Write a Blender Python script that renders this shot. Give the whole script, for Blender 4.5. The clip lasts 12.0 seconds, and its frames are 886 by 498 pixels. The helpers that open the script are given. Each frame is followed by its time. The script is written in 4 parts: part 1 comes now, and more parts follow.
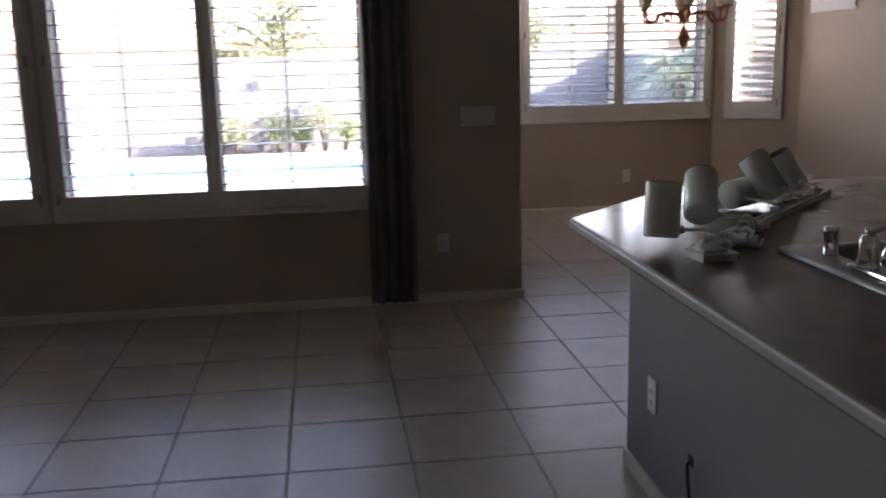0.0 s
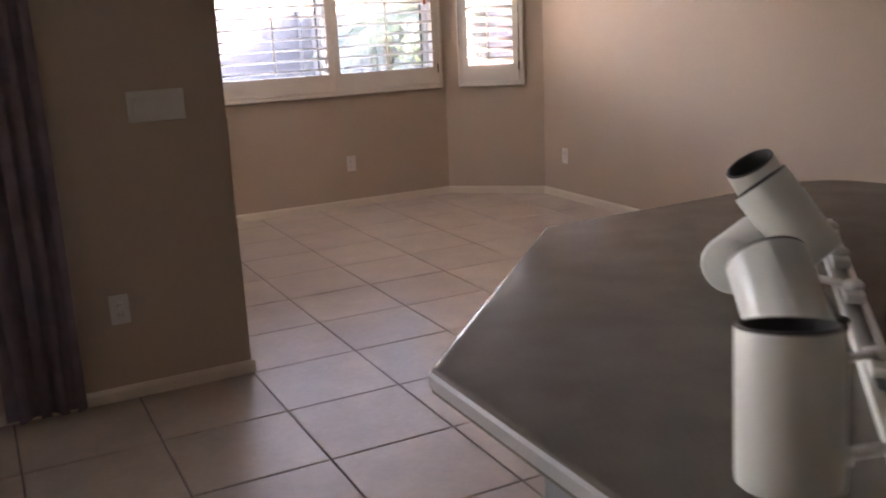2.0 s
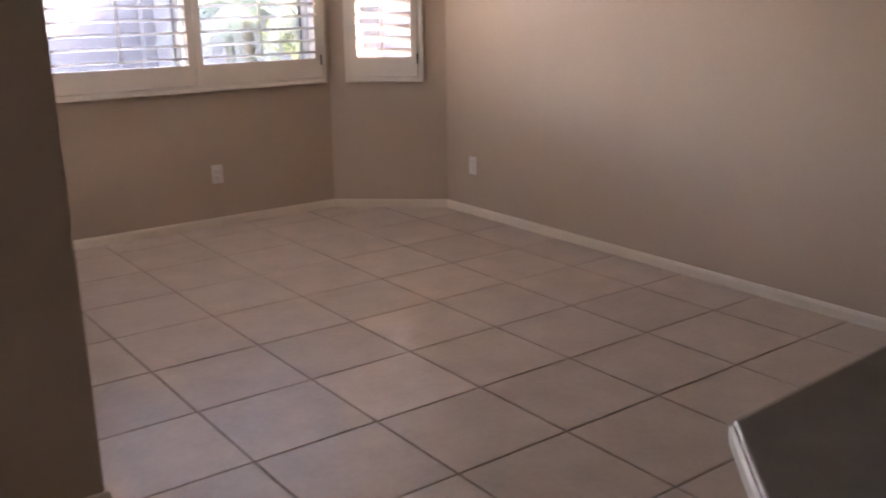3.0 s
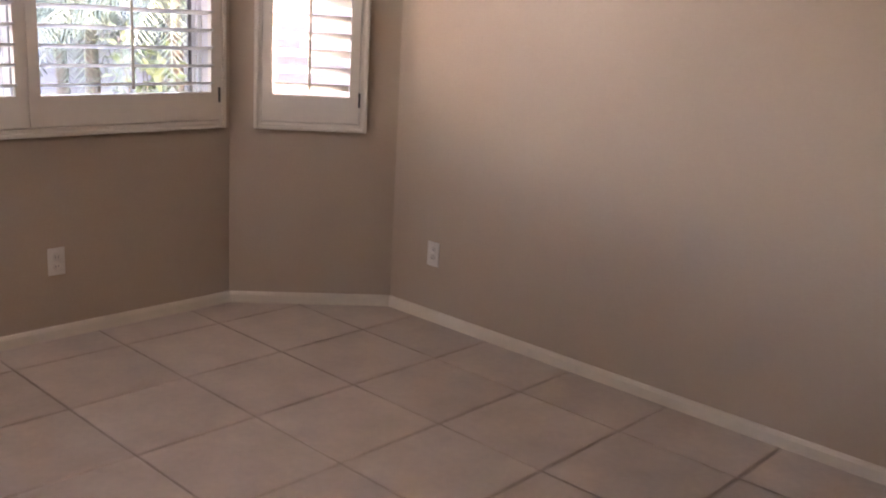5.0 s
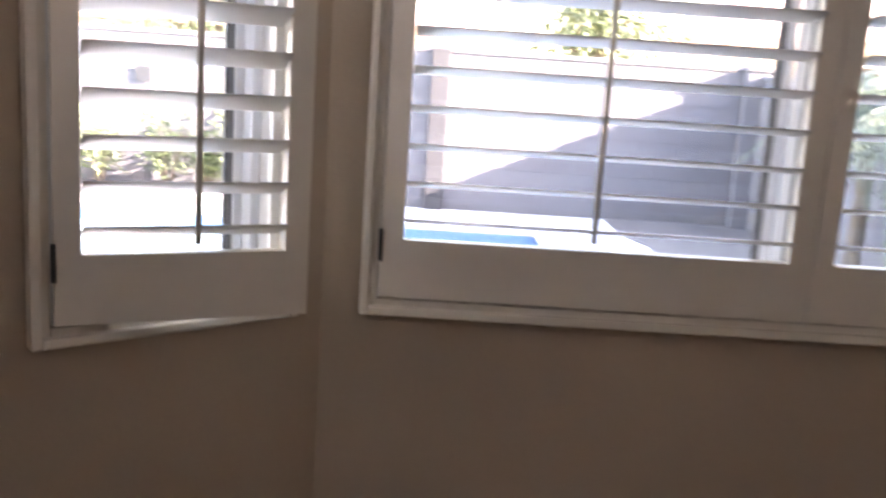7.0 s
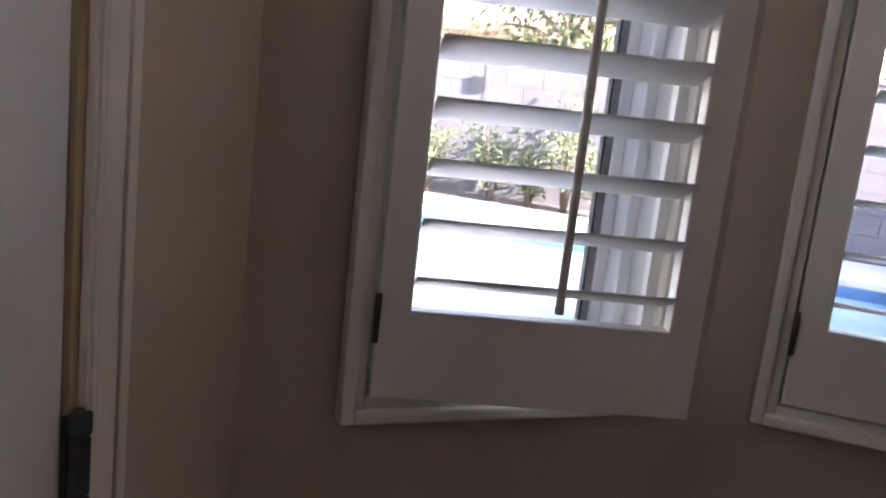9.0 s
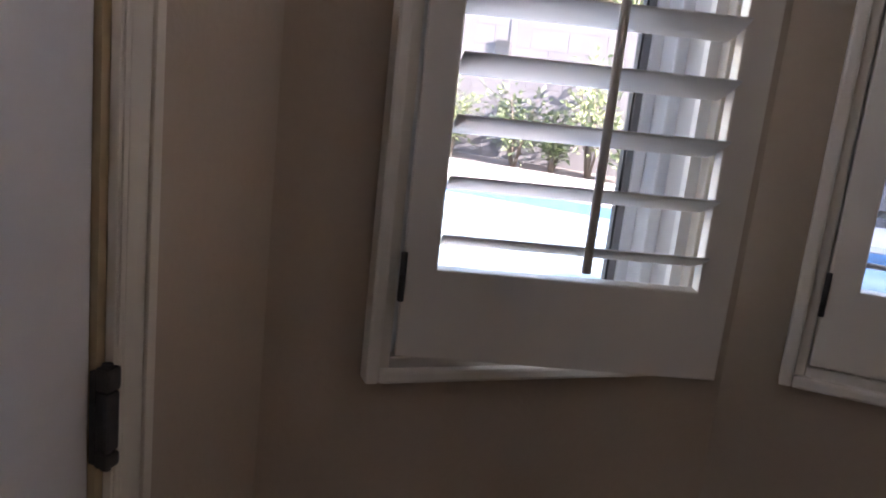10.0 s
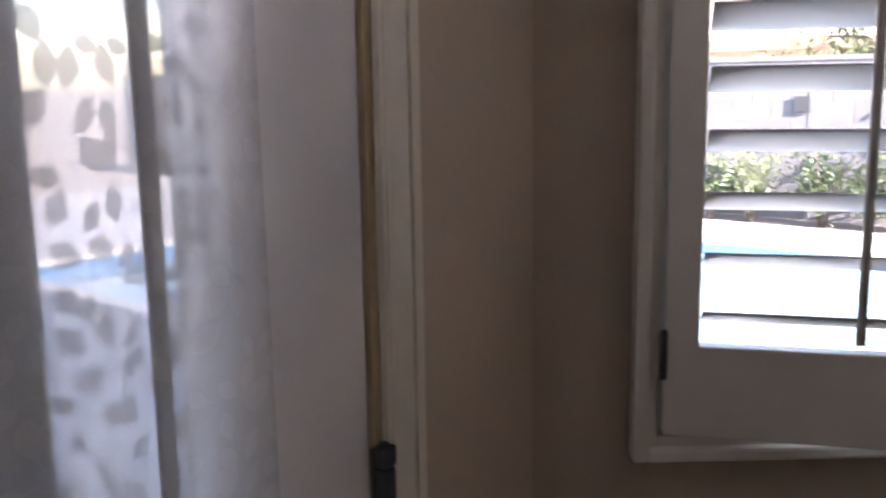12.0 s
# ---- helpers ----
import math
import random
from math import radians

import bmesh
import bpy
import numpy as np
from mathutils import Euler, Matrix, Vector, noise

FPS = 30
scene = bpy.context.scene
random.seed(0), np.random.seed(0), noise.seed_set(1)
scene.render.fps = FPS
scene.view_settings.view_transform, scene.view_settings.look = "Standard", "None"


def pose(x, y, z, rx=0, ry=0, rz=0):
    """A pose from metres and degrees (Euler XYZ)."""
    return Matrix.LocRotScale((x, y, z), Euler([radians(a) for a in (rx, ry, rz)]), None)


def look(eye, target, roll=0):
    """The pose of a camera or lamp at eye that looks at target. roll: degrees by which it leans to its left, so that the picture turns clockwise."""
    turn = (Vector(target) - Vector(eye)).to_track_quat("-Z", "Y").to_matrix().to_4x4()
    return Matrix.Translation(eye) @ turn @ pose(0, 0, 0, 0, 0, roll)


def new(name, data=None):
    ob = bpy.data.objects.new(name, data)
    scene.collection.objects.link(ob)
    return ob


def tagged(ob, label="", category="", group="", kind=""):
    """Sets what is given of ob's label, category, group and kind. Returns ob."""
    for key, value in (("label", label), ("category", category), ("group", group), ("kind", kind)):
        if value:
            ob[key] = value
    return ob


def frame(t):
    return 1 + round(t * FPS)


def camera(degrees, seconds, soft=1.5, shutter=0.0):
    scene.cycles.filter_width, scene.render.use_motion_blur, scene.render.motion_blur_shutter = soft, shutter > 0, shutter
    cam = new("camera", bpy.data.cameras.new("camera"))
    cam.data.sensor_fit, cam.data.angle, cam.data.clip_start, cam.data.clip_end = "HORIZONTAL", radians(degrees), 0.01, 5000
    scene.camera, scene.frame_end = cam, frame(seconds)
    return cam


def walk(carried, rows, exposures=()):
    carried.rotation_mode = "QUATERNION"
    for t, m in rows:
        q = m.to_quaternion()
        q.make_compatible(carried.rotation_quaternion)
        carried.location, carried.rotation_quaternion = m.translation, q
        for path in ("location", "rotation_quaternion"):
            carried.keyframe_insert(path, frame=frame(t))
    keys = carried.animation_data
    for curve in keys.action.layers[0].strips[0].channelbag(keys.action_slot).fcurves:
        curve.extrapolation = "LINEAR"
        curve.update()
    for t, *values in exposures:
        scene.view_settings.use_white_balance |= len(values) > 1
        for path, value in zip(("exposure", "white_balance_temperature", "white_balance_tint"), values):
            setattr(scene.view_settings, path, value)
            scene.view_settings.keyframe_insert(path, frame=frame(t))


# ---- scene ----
cam = camera(51.2, 12.0, soft=1.9, shutter=0.4)
PATH = [
    (0, (-1.185, -5.011, 1.463), (-0.938, -3.067, 1.06), -1.4),
    (0.5, (-1.084, -4.396, 1.42), (-0.637, -2.493, 1.0), -1.1),
    (1, (-0.988, -3.975, 1.394), (-0.368, -2.125, 0.954), -1.7),
    (1.5, (-0.93, -3.52, 1.393), (-0.173, -1.728, 0.928), -2.4),
    (2, (-0.896, -3.134, 1.407), (-0.025, -1.402, 0.915), -2.7),
    (2.5, (-0.82, -2.602, 1.411), (0.173, -0.942, 0.903), -1.3),
    (3, (-0.624, -2.01, 1.412), (0.525, -0.462, 0.878), -0.8),
    (3.5, (-0.502, -1.631, 1.477), (0.811, -0.233, 0.91), 0.8),
    (3.7, (-0.438, -1.471, 1.495), (0.919, -0.118, 0.922), 1.3),
    (5.3, (0.228, 0.146, 1.38), (1.656, 1.463, 0.908), 3.4),
    (5.5, (0.386, 0.377, 1.366), (1.689, 1.821, 0.899), 3.0),
    (6, (0.639, 0.772, 1.336), (1.409, 2.556, 0.863), 2.6),
    (6.3, (0.671, 1.034, 1.345), (1.282, 2.878, 0.87), 2.3),
    (6.5, (0.707, 1.212, 1.34), (1.199, 3.098, 0.891), 2.3),
    (7, (0.769, 1.55, 1.365), (0.81, 3.512, 0.979), 3.8),
    (7.3, (0.71, 1.768, 1.353), (0.614, 3.735, 1.004), 3.2),
    (7.5, (0.678, 1.874, 1.354), (0.488, 3.836, 1.014), 3.0),
    (7.6, (0.652, 1.913, 1.352), (0.411, 3.87, 1.02), 3.2),
    (7.7, (0.64, 1.935, 1.35), (0.321, 3.883, 1.029), 3.5),
    (9.3, (0.579, 1.981, 1.345), (-0.069, 3.819, 0.896), 6.2),
    (9.5, (0.607, 1.981, 1.354), (-0.075, 3.8, 0.88), 6.0),
    (10, (0.576, 1.987, 1.332), (-0.057, 3.821, 0.849), 6.3),
    (10.5, (0.568, 1.98, 1.324), (-0.043, 3.82, 0.834), 5.9),
    (11, (0.592, 1.963, 1.338), (-0.124, 3.763, 0.84), 5.1),
    (11.5, (0.673, 1.97, 1.361), (-0.345, 3.63, 0.905), 1.7),
    (12, (0.652, 1.97, 1.357), (-0.569, 3.515, 1.003), -0.9),
]
EXPOSURES = [(0.0, 4.3, 7500, 33), (0.6, 4.7, 8100, 34), (1.5, 5.15, 8500, 37), (2.0, 5.4, 8500, 38), (2.5, 5.4, 8500, 38), (3.6, 5.3, 8500, 41), (5.5, 5.15, 8500, 38), (6.0, 5.0, 8500, 36), (6.5, 4.92, 8400, 34), (7.5, 4.11, 7700, 32), (9.5, 3.67, 7250, 32), (10.5, 3.83, 7350, 32), (11.0, 4.06, 7450, 33), (12.0, 3.74, 7200, 31)]
walk(cam, [(t, look(eye, target, roll)) for t, eye, target, roll in PATH], EXPOSURES)

# ---- world, sun, exposure ----
SUN_WAY = Vector((1.0, -0.25, 0.426)).normalized()          # towards the sun
world = bpy.data.worlds.new("sky")
scene.world = world
world.use_nodes = True
wn = world.node_tree
sky = wn.nodes.new("ShaderNodeTexSky")
sky.sky_type, sky.sun_disc = "NISHITA", False
sky.sun_elevation = math.asin(SUN_WAY.z)
sky.sun_rotation = math.atan2(SUN_WAY.x, SUN_WAY.y)
wn.nodes["Background"].inputs["Strength"].default_value = 0.15
wn.links.new(sky.outputs[0], wn.nodes["Background"].inputs["Color"])
sun = new("sun", bpy.data.lights.new("sun", "SUN"))
sun.data.energy, sun.data.angle, sun.data.color = 5.0, radians(0.5), (1.0, 0.995, 0.985)
sun.matrix_world = look(SUN_WAY * 40, (0, 0, 0))


def sky_lamp(x, y, z, turn, wide, high, watts):
    """Sky light in the top of a window's or door's opening, shining into the room."""
    lamp_data = bpy.data.lights.new("window_sky", "AREA")
    lamp_data.shape, lamp_data.size, lamp_data.size_y, lamp_data.energy = "RECTANGLE", wide, high, watts
    lamp_data.color = (0.74, 0.85, 1.0)
    ob = new("window_sky", lamp_data)
    ob.matrix_world = pose(x, y, z, 90, 0, turn)
    return ob


sky_lamp(1.53, 3.505, 2.12, 180, 1.6, 0.19, 1.0)
sky_lamp(0.235, 3.262, 2.12, -140.0, 0.36, 0.19, 0.45)
sky_lamp(-0.10, 2.19, 1.70, -90.0, 0.5, 0.3, 1.5)
sky_lamp(2.82, 3.245, 2.12, 138.6, 0.36, 0.19, 0.45)


# ---- materials ----
def material(name, color, rough=0.6, metal=0.0, vary=0.12, scale=6.0, fine=60.0, bump=0.1, dark=None, per_object=0.0, spec=0.5, coat=0.0):
    """A painted, stone, wood or metal surface: two scales of noise in colour and roughness, and a fine relief."""
    m = bpy.data.materials.new(name)
    m.use_nodes = True
    n, k = m.node_tree.nodes, m.node_tree.links.new
    b = n["Principled BSDF"]
    co = n.new("ShaderNodeTexCoord")
    big, small = n.new("ShaderNodeTexNoise"), n.new("ShaderNodeTexNoise")
    big.inputs["Scale"].default_value, small.inputs["Scale"].default_value = scale, fine
    big.inputs["Detail"].default_value, small.inputs["Detail"].default_value = 4, 3
    geo = n.new("ShaderNodeNewGeometry")
    for tex in (big, small):
        k(geo.outputs["Position"], tex.inputs["Vector"])
    add = n.new("ShaderNodeMath")
    add.operation = "MULTIPLY_ADD"
    k(small.outputs["Fac"], add.inputs[0])
    add.inputs[1].default_value = 0.4
    k(big.outputs["Fac"], add.inputs[2])
    ramp = n.new("ShaderNodeValToRGB")
    c = Vector(color)
    low = Vector(dark) if dark else c * (1 - vary)
    high = c * (1 + vary)
    ramp.color_ramp.elements[0].position, ramp.color_ramp.elements[1].position = 0.45, 0.95
    ramp.color_ramp.elements[0].color, ramp.color_ramp.elements[1].color = (*low, 1), (*high, 1)
    k(add.outputs[0], ramp.inputs[0])
    out = ramp.outputs[0]
    if per_object:
        info, hsv, mul = n.new("ShaderNodeObjectInfo"), n.new("ShaderNodeHueSaturation"), n.new("ShaderNodeMapRange")
        mul.inputs["To Min"].default_value, mul.inputs["To Max"].default_value = 1 - per_object, 1 + per_object
        k(info.outputs["Random"], mul.inputs["Value"])
        k(mul.outputs[0], hsv.inputs["Value"])
        k(out, hsv.inputs["Color"])
        out = hsv.outputs[0]
    k(out, b.inputs["Base Color"])
    rr = n.new("ShaderNodeMapRange")
    rr.inputs["To Min"].default_value, rr.inputs["To Max"].default_value = max(rough - 0.08, 0.02), min(rough + 0.1, 1)
    k(big.outputs["Fac"], rr.inputs["Value"])
    k(rr.outputs[0], b.inputs["Roughness"])
    b.inputs["Metallic"].default_value = metal
    b.inputs["Specular IOR Level"].default_value = spec
    b.inputs["Coat Weight"].default_value = coat
    if bump:
        bp = n.new("ShaderNodeBump")
        bp.inputs["Strength"].default_value, bp.inputs["Distance"].default_value = bump, 0.004
        k(small.outputs["Fac"], bp.inputs["Height"])
        k(bp.outputs[0], b.inputs["Normal"])
    return m


WALL = material("tan_wall_paint", (0.486, 0.381, 0.286), 0.62, vary=0.05, scale=1.2, fine=90, bump=0.22)
CEIL = material("ceiling_paint", (0.80, 0.78, 0.74), 0.8, vary=0.04, scale=1, fine=70, bump=0.3)
TRIM = material("cream_trim_paint", (0.70, 0.62, 0.51), 0.42, vary=0.05, scale=3, fine=40, bump=0.03)
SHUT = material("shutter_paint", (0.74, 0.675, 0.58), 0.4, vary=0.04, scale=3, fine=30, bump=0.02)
# shutter paint again, whitened to carry the window light on slats and stops
SHUT_LIT = material("shutter_paint_lit", (0.78, 0.76, 0.73), 0.4, vary=0.03, scale=3, fine=30, bump=0.02)
VINYL = material("white_vinyl", (0.74, 0.75, 0.77), 0.4, vary=0.03, scale=4, bump=0.02)
REVEAL = material("white_reveal_paint", (0.62, 0.60, 0.58), 0.6, vary=0.04, bump=0.1)
GASKET = material("black_gasket", (0.03, 0.032, 0.035), 0.6, bump=0)
PANE_BORDER = material("grey_pane_border", (0.20, 0.20, 0.21), 0.6, vary=0.1, bump=0)
TILE = material("ceramic_tile", (0.495, 0.402, 0.332), 0.34, vary=0.13, scale=5, fine=35, bump=0.06, per_object=0.06, spec=0.36)
GROUT = material("dark_grout", (0.20, 0.155, 0.13), 0.9, vary=0.2, scale=5, fine=90, bump=0.3)
COUNTER = material("laminate_counter", (0.165, 0.141, 0.118), 0.15, vary=0.14, scale=9, fine=160, bump=0.015, spec=0.07)
CEDGE = material("laminate_edge", (0.32, 0.30, 0.285), 0.5, vary=0.08, scale=9, fine=120, bump=0.02)
BASEP = material("grey_cabinet_paint", (0.19, 0.188, 0.186), 0.55, vary=0.05, scale=2, fine=60, bump=0.12)
PLATE = material("ivory_plastic", (0.70, 0.67, 0.62), 0.35, vary=0.02, bump=0)
SLOT = material("dark_slot", (0.06, 0.055, 0.05), 0.6, bump=0)
BRONZE = material("bronze_hinge", (0.062, 0.058, 0.058), 0.45, metal=0.6, vary=0.25, scale=20, fine=120, bump=0.08)
STRIP = material("tan_weatherstrip", (0.46, 0.33, 0.19), 0.6, vary=0.1, bump=0.05)
DOORP = material("door_paint", (0.66, 0.62, 0.60), 0.4, vary=0.04, scale=2, fine=50, bump=0.04)
DRAPE = material("plum_drape_cloth", (0.19, 0.15, 0.175), 0.85, vary=0.2, scale=9, fine=300, bump=0.25)
LAMPW = material("white_lamp_enamel", (0.66, 0.68, 0.63), 0.33, vary=0.04, scale=10, bump=0.01)
LAMPK = material("black_baffle", (0.018, 0.017, 0.017), 0.55, bump=0)
PLASTIC = material("white_plastic", (0.72, 0.72, 0.69), 0.4, vary=0.05, scale=14, bump=0.02)
CHROME = material("chrome", (0.82, 0.83, 0.85), 0.1, metal=1.0, vary=0.03, bump=0)
SINKM = material("taupe_sink_enamel", (0.34, 0.31, 0.275), 0.2, vary=0.08, scale=12, bump=0.01)
COPPER = material("copper_metal", (0.42, 0.13, 0.055), 0.32, metal=0.85, vary=0.3, scale=25, fine=90, bump=0.08)
CANDLE = material("frosted_cream_glass", (0.80, 0.74, 0.60), 0.45, bump=0)
CONCRETE = material("pale_concrete_deck", (0.52, 0.515, 0.505), 0.85, vary=0.12, scale=1.5, fine=40, bump=0.3)
COPING = material("white_pool_coping", (0.50, 0.49, 0.48), 0.7, vary=0.08, scale=4, fine=50, bump=0.2)
POOLT = material("blue_pool_tile", (0.07, 0.17, 0.30), 0.2, vary=0.3, scale=14, fine=40, bump=0.05)
POOLP = material("pool_plaster", (0.42, 0.66, 0.72), 0.6, vary=0.08, scale=2, bump=0.05)
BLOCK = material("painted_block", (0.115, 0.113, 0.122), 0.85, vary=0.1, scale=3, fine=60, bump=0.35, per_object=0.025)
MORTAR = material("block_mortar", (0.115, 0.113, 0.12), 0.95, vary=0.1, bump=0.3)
# dark base colour carries the pilaster's shade; its sunlit face would turn white
PILASTER_SHADE = material("shaded_pilaster_grey", (0.03, 0.03, 0.033), 0.7, vary=0.15, bump=0.1)
GRAVEL = material("brown_gravel", (0.14, 0.125, 0.115), 0.95, vary=0.45, scale=25, fine=120, bump=0.8)
SOIL = material("desert_ground", (0.42, 0.36, 0.29), 0.95, vary=0.2, scale=2, fine=40, bump=0.4)
STUCCO = material("cream_stucco", (0.60, 0.545, 0.47), 0.9, vary=0.08, scale=2, fine=90, bump=0.5)
FASCIA = material("brown_fascia", (0.23, 0.16, 0.11), 0.7, vary=0.15, bump=0.1)
ROOFT = material("terracotta_roof_tile", (0.42, 0.32, 0.27), 0.8, vary=0.25, scale=4, fine=40, bump=0.3, per_object=0.1)
TRUNK = material("palm_trunk_bark", (0.10, 0.08, 0.062), 0.95, vary=0.35, scale=12, fine=60, bump=0.8)
LEAF = material("green_leaf", (0.08, 0.11, 0.05), 0.55, vary=0.4, scale=5, fine=30, bump=0.05)
LEAFY = material("yellow_green_leaf", (0.13, 0.165, 0.075), 0.55, vary=0.35, scale=6, fine=30, bump=0.05)
LEAFP = material("palm_leaf", (0.105, 0.135, 0.09), 0.3, vary=0.35, scale=5, fine=30, bump=0.05)
PAPER = material("white_panel_paint", (0.74, 0.73, 0.71), 0.6, vary=0.02, bump=0)


def glass_material(name, tint, rough=0.0):
    m = bpy.data.materials.new(name)
    m.use_nodes = True
    n, k = m.node_tree.nodes, m.node_tree.links.new
    n.remove(n["Principled BSDF"])
    t, g, f, mix = (n.new("ShaderNode" + s) for s in ("BsdfTransparent", "BsdfGlossy", "Fresnel", "MixShader"))
    t.inputs[0].default_value, g.inputs["Roughness"].default_value, f.inputs["IOR"].default_value = (*tint, 1), rough, 1.45
    k(f.outputs[0], mix.inputs[0]), k(t.outputs[0], mix.inputs[1]), k(g.outputs[0], mix.inputs[2])
    k(mix.outputs[0], n["Material Output"].inputs[0])
    return m


GLASS = glass_material("window_glass", (0.94, 0.96, 0.96))


def water_material():
    m = bpy.data.materials.new("pool_water")
    m.use_nodes = True
    n, k = m.node_tree.nodes, m.node_tree.links.new
    b = n["Principled BSDF"]
    b.inputs["Base Color"].default_value = (0.27, 0.41, 0.49, 1)
    b.inputs["Roughness"].default_value = 0.06
    w, bp, geo = n.new("ShaderNodeTexNoise"), n.new("ShaderNodeBump"), n.new("ShaderNodeNewGeometry")
    w.inputs["Scale"].default_value = 3.0
    bp.inputs["Strength"].default_value, bp.inputs["Distance"].default_value = 0.25, 0.02
    k(geo.outputs["Position"], w.inputs["Vector"]), k(w.outputs["Fac"], bp.inputs["Height"]), k(bp.outputs[0], b.inputs["Normal"])
    return m


WATER = water_material()


def sheer_material():
    """A white sheer cloth with printed leaves: each Voronoi cell holds one leaf, turned at random."""
    m = bpy.data.materials.new("leaf_print_sheer")
    m.use_nodes = True
    n, k = m.node_tree.nodes, m.node_tree.links.new
    n.remove(n["Principled BSDF"])

    def math_node(op, a, b=None, c=None):
        x = n.new("ShaderNodeMath")
        x.operation = op
        for i, v in enumerate((a, b, c)):
            if v is None:
                continue
            if isinstance(v, (int, float)):
                x.inputs[i].default_value = v
            else:
                k(v, x.inputs[i])
        return x.outputs[0]

    uv = n.new("ShaderNodeUVMap")
    uv.uv_map = "cloth"
    vor = n.new("ShaderNodeTexVoronoi")
    vor.voronoi_dimensions = "2D"
    vor.inputs["Scale"].default_value, vor.inputs["Randomness"].default_value = 31.0, 0.72
    k(uv.outputs[0], vor.inputs["Vector"])
    off = n.new("ShaderNodeVectorMath")
    off.operation = "SUBTRACT"
    k(uv.outputs[0], off.inputs[0]), k(vor.outputs["Position"], off.inputs[1])
    sep, col = n.new("ShaderNodeSeparateXYZ"), n.new("ShaderNodeSeparateColor")
    k(off.outputs[0], sep.inputs[0]), k(vor.outputs["Color"], col.inputs[0])
    ang = math_node("MULTIPLY", col.outputs[0], 6.283)
    ca, sa = math_node("COSINE", ang), math_node("SINE", ang)
    x, y = sep.outputs[0], sep.outputs[1]
    u = math_node("ADD", math_node("MULTIPLY", x, ca), math_node("MULTIPLY", y, sa))
    v = math_node("SUBTRACT", math_node("MULTIPLY", y, ca), math_node("MULTIPLY", x, sa))
    half = math_node("MULTIPLY_ADD", col.outputs[1], 0.0075, 0.0108)
    q = math_node("DIVIDE", u, half)
    wide = math_node("MULTIPLY", math_node("SUBTRACT", 1.0, math_node("MULTIPLY", q, q)), math_node("MULTIPLY", half, 0.62))
    blade = math_node("LESS_THAN", math_node("ABSOLUTE", v), wide)
    bow = math_node("SUBTRACT", v, math_node("MULTIPLY", math_node("MULTIPLY", u, u), 6.0))
    stem = math_node("MULTIPLY", math_node("LESS_THAN", math_node("ABSOLUTE", bow), 0.0007), math_node("MULTIPLY", math_node("GREATER_THAN", u, 0.0), math_node("LESS_THAN", u, 0.040)))
    leaf = math_node("MAXIMUM", blade, stem)
    weave = n.new("ShaderNodeTexNoise")
    weave.inputs["Scale"].default_value = 400
    k(uv.outputs[0], weave.inputs["Vector"])
    thick = math_node("ADD", math_node("MULTIPLY_ADD", leaf, 0.14, 0.72), math_node("MULTIPLY", weave.outputs["Fac"], 0.12))
    tr, tl, df, cloth, mix = (n.new("ShaderNode" + s) for s in ("BsdfTransparent", "BsdfTranslucent", "BsdfDiffuse", "MixShader", "MixShader"))
    tr.inputs[0].default_value = (0.44, 0.45, 0.47, 1)
    tone = n.new("ShaderNodeMix")
    tone.data_type = "RGBA"
    tone.inputs["A"].default_value, tone.inputs["B"].default_value = (0.37, 0.365, 0.37, 1), (0.225, 0.22, 0.225, 1)
    k(leaf, tone.inputs["Factor"])
    k(tone.outputs["Result"], tl.inputs[0])
    df.inputs[0].default_value = (0.70, 0.68, 0.66, 1)
    cloth.inputs[0].default_value = 0.70
    k(tl.outputs[0], cloth.inputs[1]), k(df.outputs[0], cloth.inputs[2])
    k(thick, mix.inputs[0]), k(tr.outputs[0], mix.inputs[1]), k(cloth.outputs[0], mix.inputs[2])
    k(mix.outputs[0], n["Material Output"].inputs[0])
    return m


SHEER = sheer_material()


# ---- building blocks ----
def box(bm, x0, x1, y0, y1, z0, z1, bevel=0.0, m=None):
    made = bmesh.ops.create_cube(bm, size=1.0)["verts"]
    for v in made:
        v.co = Vector(((x0 + x1) / 2 + v.co.x * (x1 - x0), (y0 + y1) / 2 + v.co.y * (y1 - y0), (z0 + z1) / 2 + v.co.z * (z1 - z0)))
    if bevel:
        edges = {e for v in made for e in v.link_edges}
        made = bmesh.ops.bevel(bm, geom=list(edges), offset=bevel, segments=2, affect="EDGES", profile=0.6)["verts"]
    if m:
        bmesh.ops.transform(bm, matrix=m, verts=[v for v in made if v.is_valid])


def tube(bm, points, radius, sides=10, cap=True):
    """A round bar along points; radius is one number or one for each point."""
    pts = [Vector(p) for p in points]
    radii = radius if isinstance(radius, (list, tuple)) else [radius] * len(pts)
    rings = []
    side = None
    for i, p in enumerate(pts):
        way = (pts[min(i + 1, len(pts) - 1)] - pts[max(i - 1, 0)]).normalized()
        if side is None:
            side = way.cross(Vector((0.31, 0.17, 0.93))).normalized()
        side = (side - way * side.dot(way)).normalized()
        other = way.cross(side)
        rings.append([bm.verts.new(p + radii[i] * (math.cos(a) * side + math.sin(a) * other)) for a in (2 * math.pi * j / sides for j in range(sides))])
    for a, b in zip(rings, rings[1:]):
        for j in range(sides):
            f = bm.faces.new((a[j], a[(j + 1) % sides], b[(j + 1) % sides], b[j]))
            f.smooth = True
    if cap:
        bm.faces.new(rings[0][::-1])
        bm.faces.new(rings[-1])


